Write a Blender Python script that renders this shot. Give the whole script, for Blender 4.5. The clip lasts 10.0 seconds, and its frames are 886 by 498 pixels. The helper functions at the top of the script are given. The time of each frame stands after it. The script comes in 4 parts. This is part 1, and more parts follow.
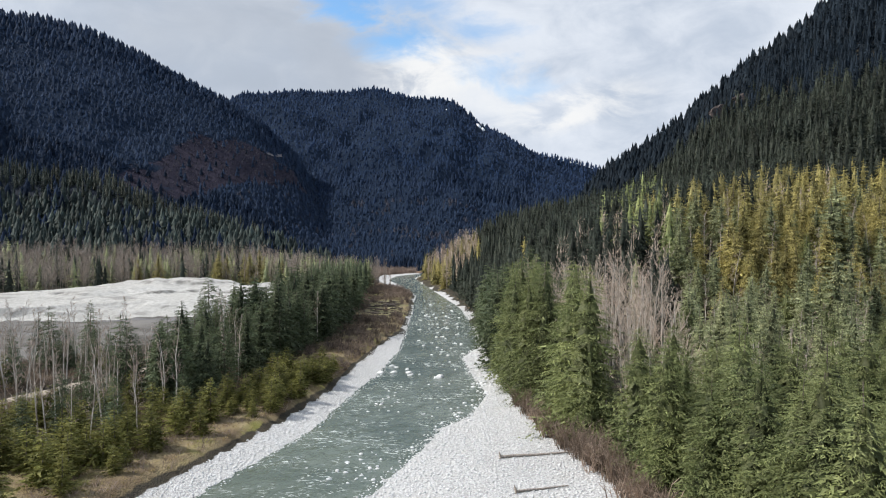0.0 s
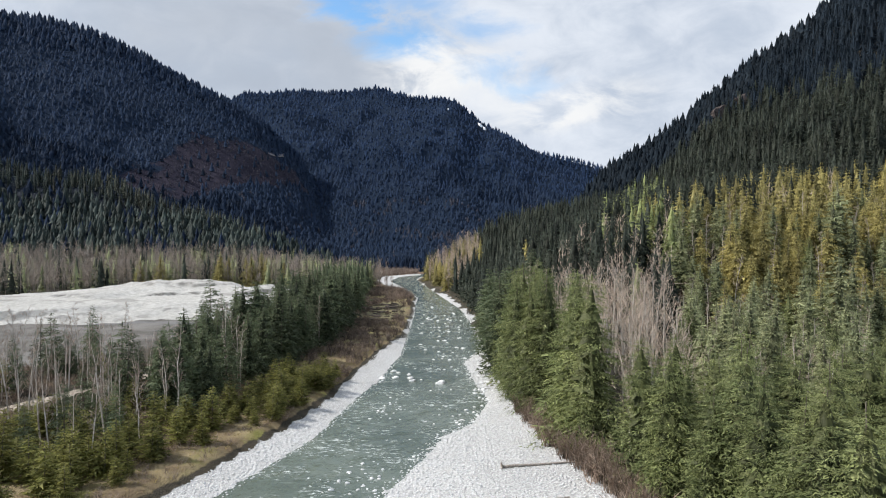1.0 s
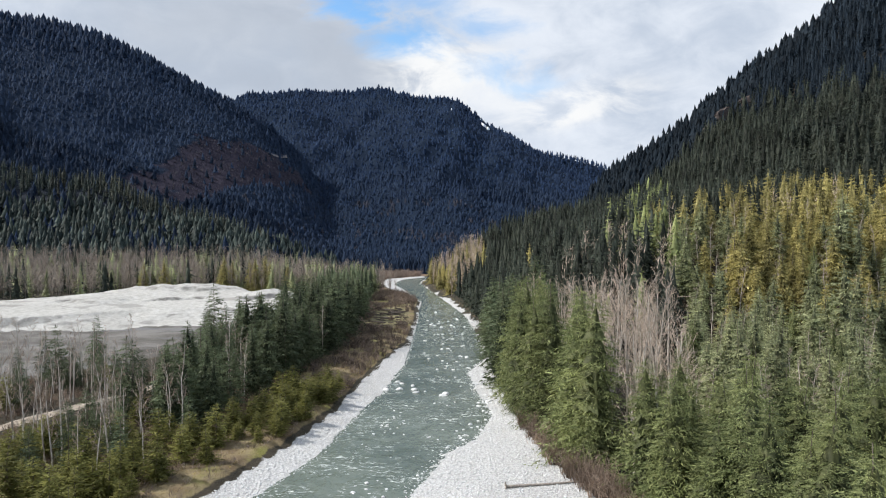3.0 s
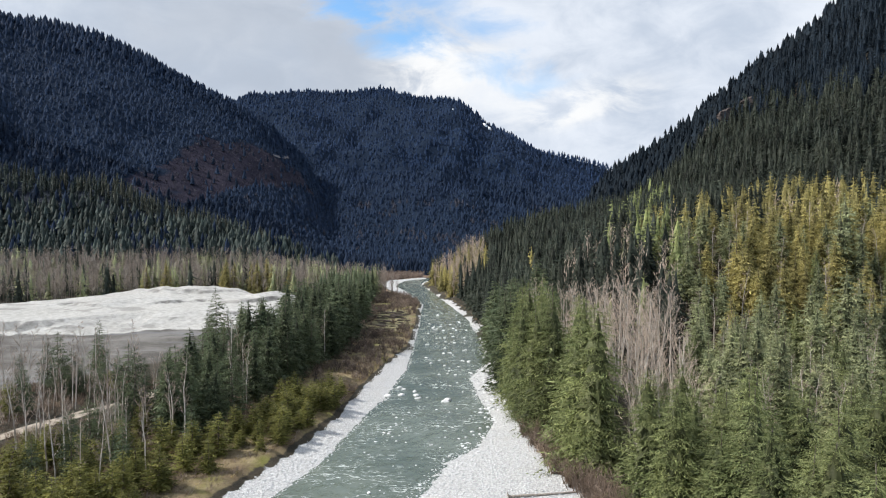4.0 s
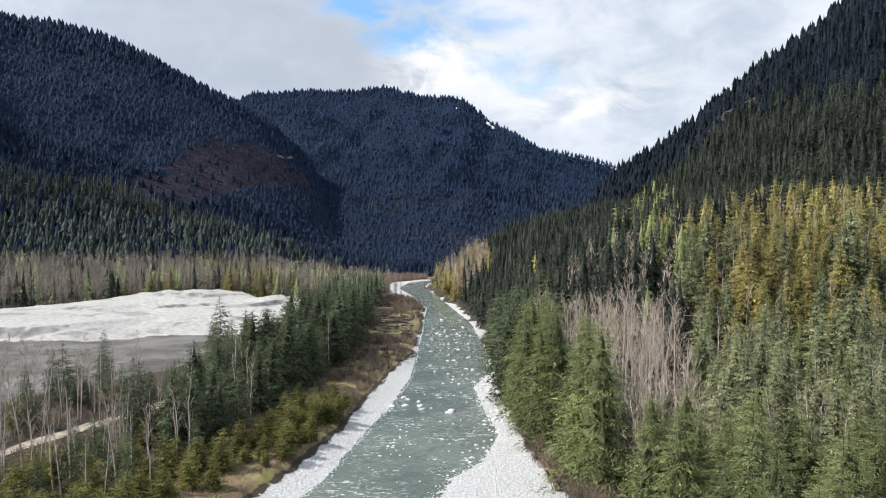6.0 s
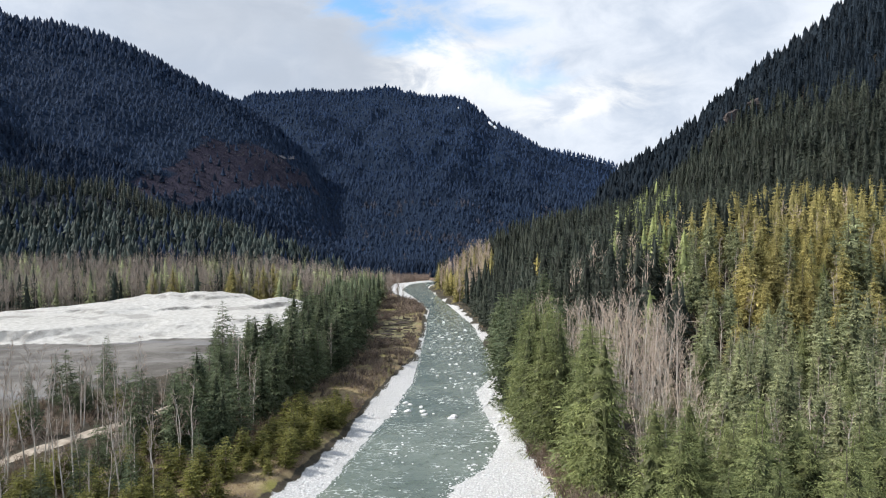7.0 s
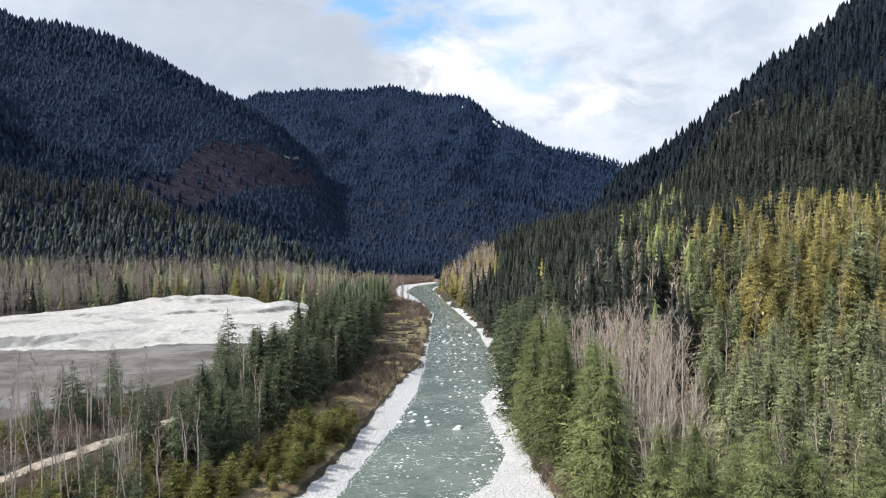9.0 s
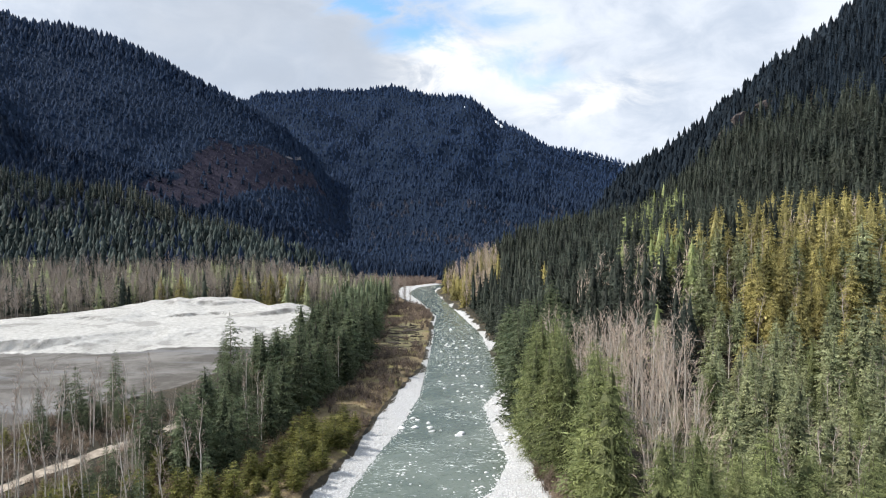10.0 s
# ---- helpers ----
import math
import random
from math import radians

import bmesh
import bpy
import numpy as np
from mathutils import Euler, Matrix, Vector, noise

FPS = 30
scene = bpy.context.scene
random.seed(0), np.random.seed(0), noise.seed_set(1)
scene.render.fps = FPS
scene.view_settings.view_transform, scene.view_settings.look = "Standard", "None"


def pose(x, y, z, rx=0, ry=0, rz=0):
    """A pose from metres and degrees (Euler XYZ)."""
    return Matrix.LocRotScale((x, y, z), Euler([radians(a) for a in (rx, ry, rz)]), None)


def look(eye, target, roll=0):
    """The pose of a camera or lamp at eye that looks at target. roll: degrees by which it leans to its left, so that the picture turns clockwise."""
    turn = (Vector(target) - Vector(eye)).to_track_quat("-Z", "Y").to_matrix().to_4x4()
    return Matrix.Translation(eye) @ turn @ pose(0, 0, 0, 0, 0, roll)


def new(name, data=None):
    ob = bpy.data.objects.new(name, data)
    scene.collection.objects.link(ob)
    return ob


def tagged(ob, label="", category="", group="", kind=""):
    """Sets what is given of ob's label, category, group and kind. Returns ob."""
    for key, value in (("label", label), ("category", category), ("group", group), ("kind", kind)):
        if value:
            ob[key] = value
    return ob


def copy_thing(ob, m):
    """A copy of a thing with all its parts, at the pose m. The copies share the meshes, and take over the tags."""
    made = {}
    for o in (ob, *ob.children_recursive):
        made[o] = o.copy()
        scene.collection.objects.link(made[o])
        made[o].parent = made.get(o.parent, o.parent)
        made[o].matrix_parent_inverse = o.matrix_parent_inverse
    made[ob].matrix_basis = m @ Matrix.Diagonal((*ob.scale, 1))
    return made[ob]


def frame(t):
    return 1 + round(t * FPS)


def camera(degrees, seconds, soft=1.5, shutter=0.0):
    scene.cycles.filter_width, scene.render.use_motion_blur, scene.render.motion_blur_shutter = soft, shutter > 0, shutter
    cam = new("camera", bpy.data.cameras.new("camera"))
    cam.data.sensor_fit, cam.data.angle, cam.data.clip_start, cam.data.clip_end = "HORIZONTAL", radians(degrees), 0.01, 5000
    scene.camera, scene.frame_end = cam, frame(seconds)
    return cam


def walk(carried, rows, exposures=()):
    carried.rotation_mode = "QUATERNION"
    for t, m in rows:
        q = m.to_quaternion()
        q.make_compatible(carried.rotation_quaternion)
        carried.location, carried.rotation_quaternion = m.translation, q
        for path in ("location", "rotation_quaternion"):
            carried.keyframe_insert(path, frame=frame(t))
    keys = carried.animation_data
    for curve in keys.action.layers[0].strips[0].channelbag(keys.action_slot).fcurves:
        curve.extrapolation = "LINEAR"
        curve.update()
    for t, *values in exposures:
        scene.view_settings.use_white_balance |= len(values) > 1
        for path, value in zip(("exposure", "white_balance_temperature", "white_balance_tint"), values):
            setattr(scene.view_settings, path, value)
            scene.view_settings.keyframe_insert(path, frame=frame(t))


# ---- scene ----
cam = camera(64.7, 10.0, soft=1.1)
METRES, EYE, TILT, LEAN, TURN = 15.0, 31.3, -0.8, 0.0, 0.0
ROWS = [
    (0.0, 0.0, 0.0, 0.0, 0.0, 0.0, -0.0),
    (0.5, 0.0009, 0.0015, 0.0524, 0.07, -0.05, 0.01),
    (1.0, 0.0008, 0.0053, 0.1031, 0.14, -0.09, 0.04),
    (1.5, -0.0015, 0.0091, 0.1525, 0.21, -0.13, 0.06),
    (2.0, -0.002, 0.0132, 0.2001, 0.28, -0.15, 0.06),
    (2.5, -0.0001, 0.0161, 0.2506, 0.35, -0.18, 0.08),
    (4.0, -0.0026, 0.0215, 0.4012, 0.56, -0.25, 0.2),
    (4.5, -0.003, 0.0224, 0.452, 0.63, -0.29, 0.23),
    (5.0, -0.001, 0.0236, 0.5022, 0.72, -0.33, 0.26),
    (5.5, -0.0001, 0.0231, 0.5511, 0.79, -0.38, 0.28),
    (7.0, -0.0033, 0.0234, 0.6994, 1.03, -0.49, 0.39),
    (7.5, -0.0054, 0.0234, 0.7485, 1.12, -0.53, 0.42),
    (8.0, -0.0066, 0.0244, 0.7981, 1.21, -0.57, 0.43),
    (8.5, -0.0071, 0.0253, 0.8482, 1.31, -0.61, 0.44),
    (9.0, -0.0072, 0.0257, 0.8978, 1.39, -0.66, 0.47),
    (9.5, -0.0061, 0.0282, 0.9481, 1.48, -0.68, 0.5),
    (10.0, -0.0062, 0.0286, 0.9989, 1.57, -0.71, 0.52),
]
walk(cam, [(t, pose(0, 0, EYE, TILT, LEAN, TURN) @ pose(METRES * x, METRES * y, METRES * z, 90 + pitch, roll, yaw)) for t, x, y, z, yaw, pitch, roll in ROWS],
     exposures=[(0.0, 0.10), (5.0, 0.22), (10.0, 0.34)])

# ---------------------------------------------------------------- sky and sun
SUN_AZ, SUN_EL = 86.0, 44.0  # degrees to the left of the valley's axis, degrees up
sun_dir = Vector((-math.sin(radians(SUN_AZ)) * math.cos(radians(SUN_EL)), math.cos(radians(SUN_AZ)) * math.cos(radians(SUN_EL)), math.sin(radians(SUN_EL))))
sun = new("sun", bpy.data.lights.new("sun", "SUN"))
sun.data.energy, sun.data.angle, sun.data.color = 4.8, radians(0.6), (1.0, 0.96, 0.90)
sun.matrix_world = look((0, 0, 400), Vector((0, 0, 400)) - sun_dir)


class Nodes:
    """Short hand for building a node tree."""

    def __init__(self, tree):
        self.tree, self.n, self.l = tree, tree.nodes, tree.links
        self.n.clear()

    def add(self, kind, inputs=None, **props):
        node = self.n.new(kind)
        if "operation" in props:
            node.operation = props["operation"]
        if "data_type" in props:
            node.data_type, node.blend_type = props["data_type"], props["blend_type"]
        if "interpolation_type" in props:
            node.interpolation_type = props["interpolation_type"]
        if "attribute_name" in props:
            node.attribute_name = props["attribute_name"]
        if "layer_name" in props:
            node.layer_name = props["layer_name"]
        for key, value in (inputs or {}).items():
            if isinstance(value, bpy.types.NodeSocket):
                self.l.new(value, node.inputs[key])
            else:
                node.inputs[key].default_value = value
        return node

    def math(self, op, a, b=0.0, c=0.0):
        return self.add("ShaderNodeMath", {0: a, 1: b, 2: c}, operation=op).outputs[0]

    def ramp(self, value, lo, hi, a=0.0, b=1.0):
        return self.add("ShaderNodeMapRange", {0: value, 1: lo, 2: hi, 3: a, 4: b}, interpolation_type="SMOOTHSTEP").outputs[0]

    def noise(self, vec, scale, detail=4.0, rough=0.55, distort=0.0):
        return self.add("ShaderNodeTexNoise", {"Vector": vec, "Scale": scale, "Detail": detail, "Roughness": rough, "Distortion": distort}).outputs[0]

    def mix(self, fac, a, b, blend="MIX"):
        node = self.add("ShaderNodeMix", {0: fac, 6: a, 7: b}, data_type="RGBA", blend_type=blend)
        return node.outputs[2]


def rgb(r, g, b):
    return (r, g, b, 1.0)


world = bpy.data.worlds.new("sky")
scene.world = world
world.use_nodes = True
w = Nodes(world.node_tree)
tc = w.add("ShaderNodeTexCoord").outputs["Generated"]
sky = w.add("ShaderNodeTexSky")
sky.sky_type, sky.sun_disc, sky.altitude = "NISHITA", False, 300.0
sky.sun_elevation, sky.sun_rotation = radians(SUN_EL), radians(-SUN_AZ)
blue = w.mix(1.0, sky.outputs[0], rgb(0.13, 0.17, 0.19), "MULTIPLY")


def vec(op, a, b):
    return w.add("ShaderNodeVectorMath", {0: a, 1: b}, operation=op)


def toward(bearing, rise):
    return Vector((bearing, 1.0, rise)).normalized()[:]


def patch(bearing, rise, wide, tall, soft=0.55):
    """1 inside an uneven oval of sky about a direction, 0 outside."""
    away = vec("LENGTH", vec("DIVIDE", vec("SUBTRACT", bent, toward(bearing, rise)).outputs[0], (wide, wide, tall)).outputs[0], (0, 0, 0)).outputs["Value"]
    return w.ramp(away, 1.0 + soft, 1.0 - soft)


flat = vec("MULTIPLY", tc, (1.0, 1.0, 1.9)).outputs[0]
puff = w.add("ShaderNodeTexNoise", {"Vector": flat, "Scale": 7.0, "Detail": 9.0, "Roughness": 0.62, "Distortion": 0.4})
bent = vec("ADD", tc, vec("MULTIPLY", vec("SUBTRACT", puff.outputs["Color"], (0.5, 0.5, 0.5)).outputs[0], (0.20, 0.20, 0.14)).outputs[0]).outputs[0]
soft_n = w.noise(flat, 3.2, 7, 0.55, 0.3)
fine_n = w.noise(flat, 11.0, 8, 0.6, 0.5)
holes = patch(-0.115, 0.345, 0.055, 0.028)
for bearing, rise, wide, tall, much in ((-0.065, 0.275, 0.06, 0.026, 0.95), (0.045, 0.305, 0.05, 0.02, 0.7), (0.10, 0.23, 0.06, 0.016, 0.5), (-0.03, 0.335, 0.06, 0.02, 0.7)):
    holes = w.math("MAXIMUM", holes, w.math("MULTIPLY", patch(bearing, rise, wide, tall, 0.8), much))
gaps = w.ramp(w.noise(flat, 1.6, 6, 0.55, 0.3), 0.50, 0.62, 0.0, 0.9)
behind = w.ramp(w.add("ShaderNodeSeparateXYZ", {0: tc}).outputs[1], 0.55, 0.1)
holes = w.math("MAXIMUM", holes, w.math("MULTIPLY", gaps, behind))
shade = w.math("MULTIPLY", patch(-0.25, 0.262, 0.24, 0.085, 0.6), w.ramp(soft_n, 0.3, 0.6, 0.55, 1.0))
veil = w.ramp(w.math("ADD", w.math("MULTIPLY", soft_n, 0.6), w.math("MULTIPLY", fine_n, 0.4)), 0.36, 0.62)
cloud = w.mix(veil, rgb(0.49, 0.56, 0.67), rgb(0.73, 0.78, 0.86))
cloud = w.mix(w.math("MULTIPLY", shade, 0.85), cloud, rgb(0.405, 0.455, 0.535))
bright = w.math("MULTIPLY", w.math("MAXIMUM", patch(0.0, 0.225, 0.09, 0.035, 0.6), patch(0.16, 0.19, 0.10, 0.03, 0.7)), w.ramp(fine_n, 0.38, 0.6))
cloud = w.mix(bright, cloud, rgb(0.86, 0.87, 0.88))
skycol = w.mix(holes, cloud, blue)
bg = w.add("ShaderNodeBackground", {0: skycol, 1: 1.0})
w.l.new(bg.outputs[0], w.add("ShaderNodeOutputWorld").inputs[0])


# ---------------------------------------------------------------- materials
def material(name):
    m = bpy.data.materials.new(name)
    m.use_nodes = True
    return m, Nodes(m.node_tree)


def finish(n, color, rough=0.8, bump=None, strength=0.4, distance=0.05, spec=0.3, **more):
    ins = {"Base Color": color, "Roughness": rough, "Specular IOR Level": spec}
    ins.update(more)
    if bump is not None:
        ins["Normal"] = n.add("ShaderNodeBump", {"Height": bump, "Strength": strength, "Distance": distance}).outputs[0]
    p = n.add("ShaderNodeBsdfPrincipled", ins)
    n.l.new(p.outputs[0], n.add("ShaderNodeOutputMaterial").inputs[0])


def foliage(name, dark, light, tip, patch=0.12, uneven=1.0, gloss=0.2, thin_share=0.42):
    """Needles: colour varies from tree to tree, from spray to spray and along the crown."""
    m, n = material(name)
    geo = n.add("ShaderNodeNewGeometry")
    pos = geo.outputs["Position"]
    a = n.ramp(n.noise(pos, patch, 3, 0.6), 0.32, 0.68)
    b = n.noise(pos, 1.3, 3, 0.6)
    base = n.mix(a, rgb(*dark), rgb(*light))
    base = n.mix(n.ramp(b, 0.45, 0.75, 0.0, 0.7), base, rgb(*tip))
    isl = n.ramp(geo.outputs["Random Per Island"], 0.0, 1.0, 1 - 0.35 * uneven, 1 + 0.3 * uneven)
    obr = n.ramp(n.add("ShaderNodeObjectInfo").outputs["Random"], 0.0, 1.0, 0.8, 1.2)
    # tone also carries the inner shade painted into crowns.
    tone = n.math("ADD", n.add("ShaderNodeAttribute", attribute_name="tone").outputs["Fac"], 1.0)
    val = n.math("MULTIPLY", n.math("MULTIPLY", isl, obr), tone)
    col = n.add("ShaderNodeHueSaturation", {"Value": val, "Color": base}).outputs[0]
    leaf = n.add("ShaderNodeBsdfPrincipled", {"Base Color": col, "Roughness": 0.6, "Specular IOR Level": gloss})
    thin = n.add("ShaderNodeBsdfTranslucent", {0: col})
    both = n.add("ShaderNodeMixShader", {0: thin_share, 1: leaf.outputs[0], 2: thin.outputs[0]})
    n.l.new(both.outputs[0], n.add("ShaderNodeOutputMaterial").inputs[0])
    return m


def bark(name, a, b, spots=None):
    m, n = material(name)
    pos = n.add("ShaderNodeNewGeometry").outputs["Position"]
    st = n.add("ShaderNodeMapping", {0: pos, 3: (3.0, 3.0, 0.8)}).outputs[0]
    g = n.noise(st, 2.0, 5, 0.65)
    col = n.mix(n.ramp(g, 0.35, 0.65), rgb(*a), rgb(*b))
    if spots:
        col = n.mix(n.ramp(n.noise(pos, 0.45, 3), 0.5, 0.62), col, rgb(*spots))
    finish(n, col, 0.85, g, 0.6, 0.03)
    return m


M_SPRUCE = foliage("spruce_needles", (0.132, 0.16, 0.066), (0.222, 0.248, 0.098), (0.35, 0.367, 0.164), 0.12, 0.8, 0.2, 0.22)
M_FIR = foliage("fir_needles", (0.20, 0.228, 0.124), (0.33, 0.348, 0.184), (0.475, 0.47, 0.255), 0.12, 0.8, 0.2, 0.25)
M_CEDAR = foliage("cedar_foliage", (0.262, 0.236, 0.094), (0.415, 0.36, 0.136), (0.495, 0.432, 0.185), 0.04, 0.6, 0.2, 0.3)
M_HEMLOCK = foliage("hemlock_needles", (0.07, 0.096, 0.054), (0.122, 0.148, 0.078), (0.21, 0.224, 0.122), 0.12, 0.8, 0.2, 0.25)
M_SAPLING = foliage("young_needles", (0.135, 0.14, 0.042), (0.225, 0.222, 0.066), (0.31, 0.285, 0.1), 0.2)
# Cloud shade and blue haze are put into this needle colour.
M_FOREST_SHADED = foliage("shaded_mountain_forest", (0.036, 0.06, 0.112), (0.05, 0.076, 0.132), (0.068, 0.094, 0.143), 0.009, 0.25, 0.03, 0.62)
# Lighter and bluer: more of the air's haze is painted in.
M_FOREST_HAZY = foliage("hazy_distant_forest", (0.040, 0.071, 0.142), (0.054, 0.086, 0.16), (0.067, 0.099, 0.168), 0.006, 0.25, 0.03, 0.62)
# Bluish grey to sit with the haze painted into the forests around.
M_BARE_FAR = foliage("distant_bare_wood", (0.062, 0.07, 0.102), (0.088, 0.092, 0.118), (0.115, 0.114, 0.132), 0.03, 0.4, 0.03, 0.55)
# Forest colour with the sunlight on the spur's crest painted in.
M_FOOTHILL_LIT = foliage("sunlit_foothill_forest", (0.072, 0.086, 0.072), (0.12, 0.134, 0.104), (0.168, 0.178, 0.138), 0.03, 1.0, 0.2)
# The same forest in a partly lit tone, for the spur's face.
M_SPUR_PART_LIT = foliage("part_lit_spur_forest", (0.036, 0.051, 0.05), (0.058, 0.075, 0.067), (0.09, 0.106, 0.087), 0.03, 0.8, 0.12)
# Near black: the cloud shade over the upper right slope is in the colour.
M_STEEP_SHADED = foliage("shaded_steep_forest", (0.021, 0.032, 0.046), (0.029, 0.041, 0.055), (0.04, 0.052, 0.062), 0.02, 0.5, 0.05)
# Dark fir green with some cloud shade mixed into the colour.
M_FOREST_MID_SHADED = foliage("shaded_hill_forest", (0.042, 0.055, 0.045), (0.070, 0.082, 0.061), (0.11, 0.118, 0.085), 0.04, 1.0, 0.2)
M_BRUSH = foliage("bare_brush_twigs", (0.155, 0.12, 0.10), (0.27, 0.212, 0.175), (0.38, 0.31, 0.26), 0.1)
M_WILLOW = foliage("willow_twigs", (0.23, 0.17, 0.132), (0.38, 0.295, 0.232), (0.48, 0.39, 0.315), 0.1)
M_UNDERGROWTH = foliage("dark_brush_twigs", (0.12, 0.088, 0.068), (0.215, 0.162, 0.122), (0.33, 0.255, 0.195), 0.1)
M_GRASS = foliage("dry_grass_blades", (0.192, 0.144, 0.066), (0.312, 0.24, 0.108), (0.36, 0.312, 0.132), 0.15)
M_BARK = bark("conifer_bark", (0.09, 0.07, 0.055), (0.20, 0.17, 0.14))
M_ALDER = bark("alder_bark", (0.43, 0.385, 0.335), (0.68, 0.62, 0.55), (0.32, 0.275, 0.235))
M_TWIG = bark("alder_twigs", (0.27, 0.21, 0.17), (0.45, 0.36, 0.30))
M_TWIG_FAR = bark("distant_twigs", (0.22, 0.185, 0.155), (0.38, 0.32, 0.27))
M_TWIG_PALE = bark("pale_twigs", (0.40, 0.315, 0.25), (0.62, 0.505, 0.415))
M_SLASH = bark("logging_slash", (0.026, 0.024, 0.035), (0.058, 0.052, 0.067), (0.15, 0.14, 0.155))
M_OLD_LOG = bark("old_log", (0.045, 0.036, 0.030), (0.12, 0.10, 0.085))
M_LOG = bark("driftwood", (0.22, 0.19, 0.16), (0.42, 0.38, 0.33))


def stone_material():
    m, n = material("river_stone")
    pos = n.add("ShaderNodeNewGeometry").outputs["Position"]
    g = n.noise(pos, 3.0, 6, 0.65)
    geo = n.add("ShaderNodeNewGeometry")
    tone = n.math("ADD", n.math("MULTIPLY", geo.outputs["Random Per Island"], 0.5), n.math("MULTIPLY", n.add("ShaderNodeObjectInfo").outputs["Random"], 0.5))
    col = n.mix(tone, rgb(0.42, 0.42, 0.425), rgb(0.78, 0.78, 0.78))
    col = n.mix(n.ramp(g, 0.4, 0.7, 0.0, 0.5), col, rgb(0.42, 0.41, 0.40))
    finish(n, col, 0.8, g, 0.5, 0.05)
    return m


M_STONE = stone_material()


def ground_material():
    """One sheet: gravel, pale quarry sand, dry grass and forest floor by zone."""
    m, n = material("valley_ground")
    pos = n.add("ShaderNodeNewGeometry").outputs["Position"]
    zone = n.add("ShaderNodeSeparateColor", {0: n.add("ShaderNodeVertexColor", layer_name="zone").outputs[0]})
    zone2 = n.add("ShaderNodeSeparateColor", {0: n.add("ShaderNodeVertexColor", layer_name="zone2").outputs[0]})
    edge = n.math("MULTIPLY", n.math("SUBTRACT", n.noise(pos, 0.35, 5, 0.65), 0.5), 0.9)

    def mask(sock):
        return n.ramp(n.math("ADD", sock, edge), 0.38, 0.62)

    fine = n.noise(pos, 4.0, 6, 0.7)
    mid = n.noise(pos, 0.25, 5, 0.6)
    big = n.noise(pos, 0.03, 5, 0.6)
    floor_c = n.mix(n.ramp(mid, 0.35, 0.7), rgb(0.028, 0.024, 0.018), rgb(0.065, 0.050, 0.034))
    floor_c = n.mix(n.ramp(fine, 0.45, 0.75, 0, 0.6), floor_c, rgb(0.05, 0.06, 0.025))
    grass = n.mix(n.ramp(mid, 0.35, 0.65), rgb(0.15, 0.105, 0.06), rgb(0.30, 0.24, 0.13))
    grass = n.mix(n.ramp(n.noise(pos, 0.12, 4, 0.6), 0.52, 0.68), grass, rgb(0.24, 0.23, 0.06))
    grass = n.mix(n.ramp(fine, 0.4, 0.8, 0, 0.6), grass, rgb(0.10, 0.075, 0.05))
    vor = n.add("ShaderNodeTexVoronoi", {"Vector": pos, "Scale": 4.2, "Randomness": 1.0})
    tone = n.add("ShaderNodeSeparateColor", {0: vor.outputs["Color"]}).outputs[0]
    grav = n.mix(tone, rgb(0.42, 0.42, 0.425), rgb(0.70, 0.70, 0.70))
    grav = n.mix(n.ramp(vor.outputs["Distance"], 0.40, 0.66, 0.0, 0.5), grav, rgb(0.36, 0.35, 0.34))
    grav = n.mix(n.ramp(mid, 0.5, 0.75, 0, 0.35), grav, rgb(0.42, 0.40, 0.37))
    drift = n.add("ShaderNodeMapping", {0: pos, 2: (0, 0, 0.5), 3: (0.25, 1.0, 1.0)}).outputs[0]
    sand = n.mix(n.ramp(n.noise(pos, 0.45, 8, 0.7), 0.35, 0.65), rgb(0.42, 0.41, 0.385), rgb(0.60, 0.59, 0.565))
    sand = n.mix(n.ramp(n.noise(pos, 0.045, 7, 0.6), 0.57, 0.64, 0.0, 0.6), sand, rgb(0.25, 0.24, 0.225))
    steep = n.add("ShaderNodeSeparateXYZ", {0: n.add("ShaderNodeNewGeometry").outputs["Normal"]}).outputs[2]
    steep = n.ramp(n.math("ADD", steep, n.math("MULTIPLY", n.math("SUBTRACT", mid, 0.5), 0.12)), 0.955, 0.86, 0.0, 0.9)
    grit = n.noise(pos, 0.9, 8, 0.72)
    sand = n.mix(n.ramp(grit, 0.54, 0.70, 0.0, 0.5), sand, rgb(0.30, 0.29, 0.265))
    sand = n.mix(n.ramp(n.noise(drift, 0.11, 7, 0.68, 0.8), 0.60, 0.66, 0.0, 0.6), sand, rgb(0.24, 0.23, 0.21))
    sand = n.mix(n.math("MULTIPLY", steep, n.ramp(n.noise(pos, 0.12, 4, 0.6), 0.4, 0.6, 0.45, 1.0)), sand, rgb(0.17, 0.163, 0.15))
    mud = n.mix(n.ramp(n.noise(pos, 0.05, 8, 0.7, 0.5), 0.38, 0.64), rgb(0.09, 0.082, 0.074), rgb(0.20, 0.19, 0.178))
    mud = n.mix(n.ramp(n.noise(drift, 0.07, 6, 0.65, 0.6), 0.50, 0.64, 0.0, 0.55), mud, rgb(0.19, 0.198, 0.215))
    mud = n.mix(n.ramp(n.noise(drift, 0.16, 7, 0.7, 1.0), 0.56, 0.64, 0.0, 0.7), mud, rgb(0.075, 0.066, 0.06))
    mud = n.mix(n.ramp(fine, 0.5, 0.8, 0, 0.3), mud, rgb(0.12, 0.11, 0.10))
    cut = n.mix(n.ramp(n.noise(pos, 0.05, 5, 0.65), 0.35, 0.7), rgb(0.023, 0.022, 0.034), rgb(0.043, 0.038, 0.052))
    # Far forest floor: the mountains' shade and blue haze are put in its colour.
    shaded_floor = n.mix(n.ramp(mid, 0.35, 0.7), rgb(0.012, 0.020, 0.037), rgb(0.017, 0.0265, 0.045))
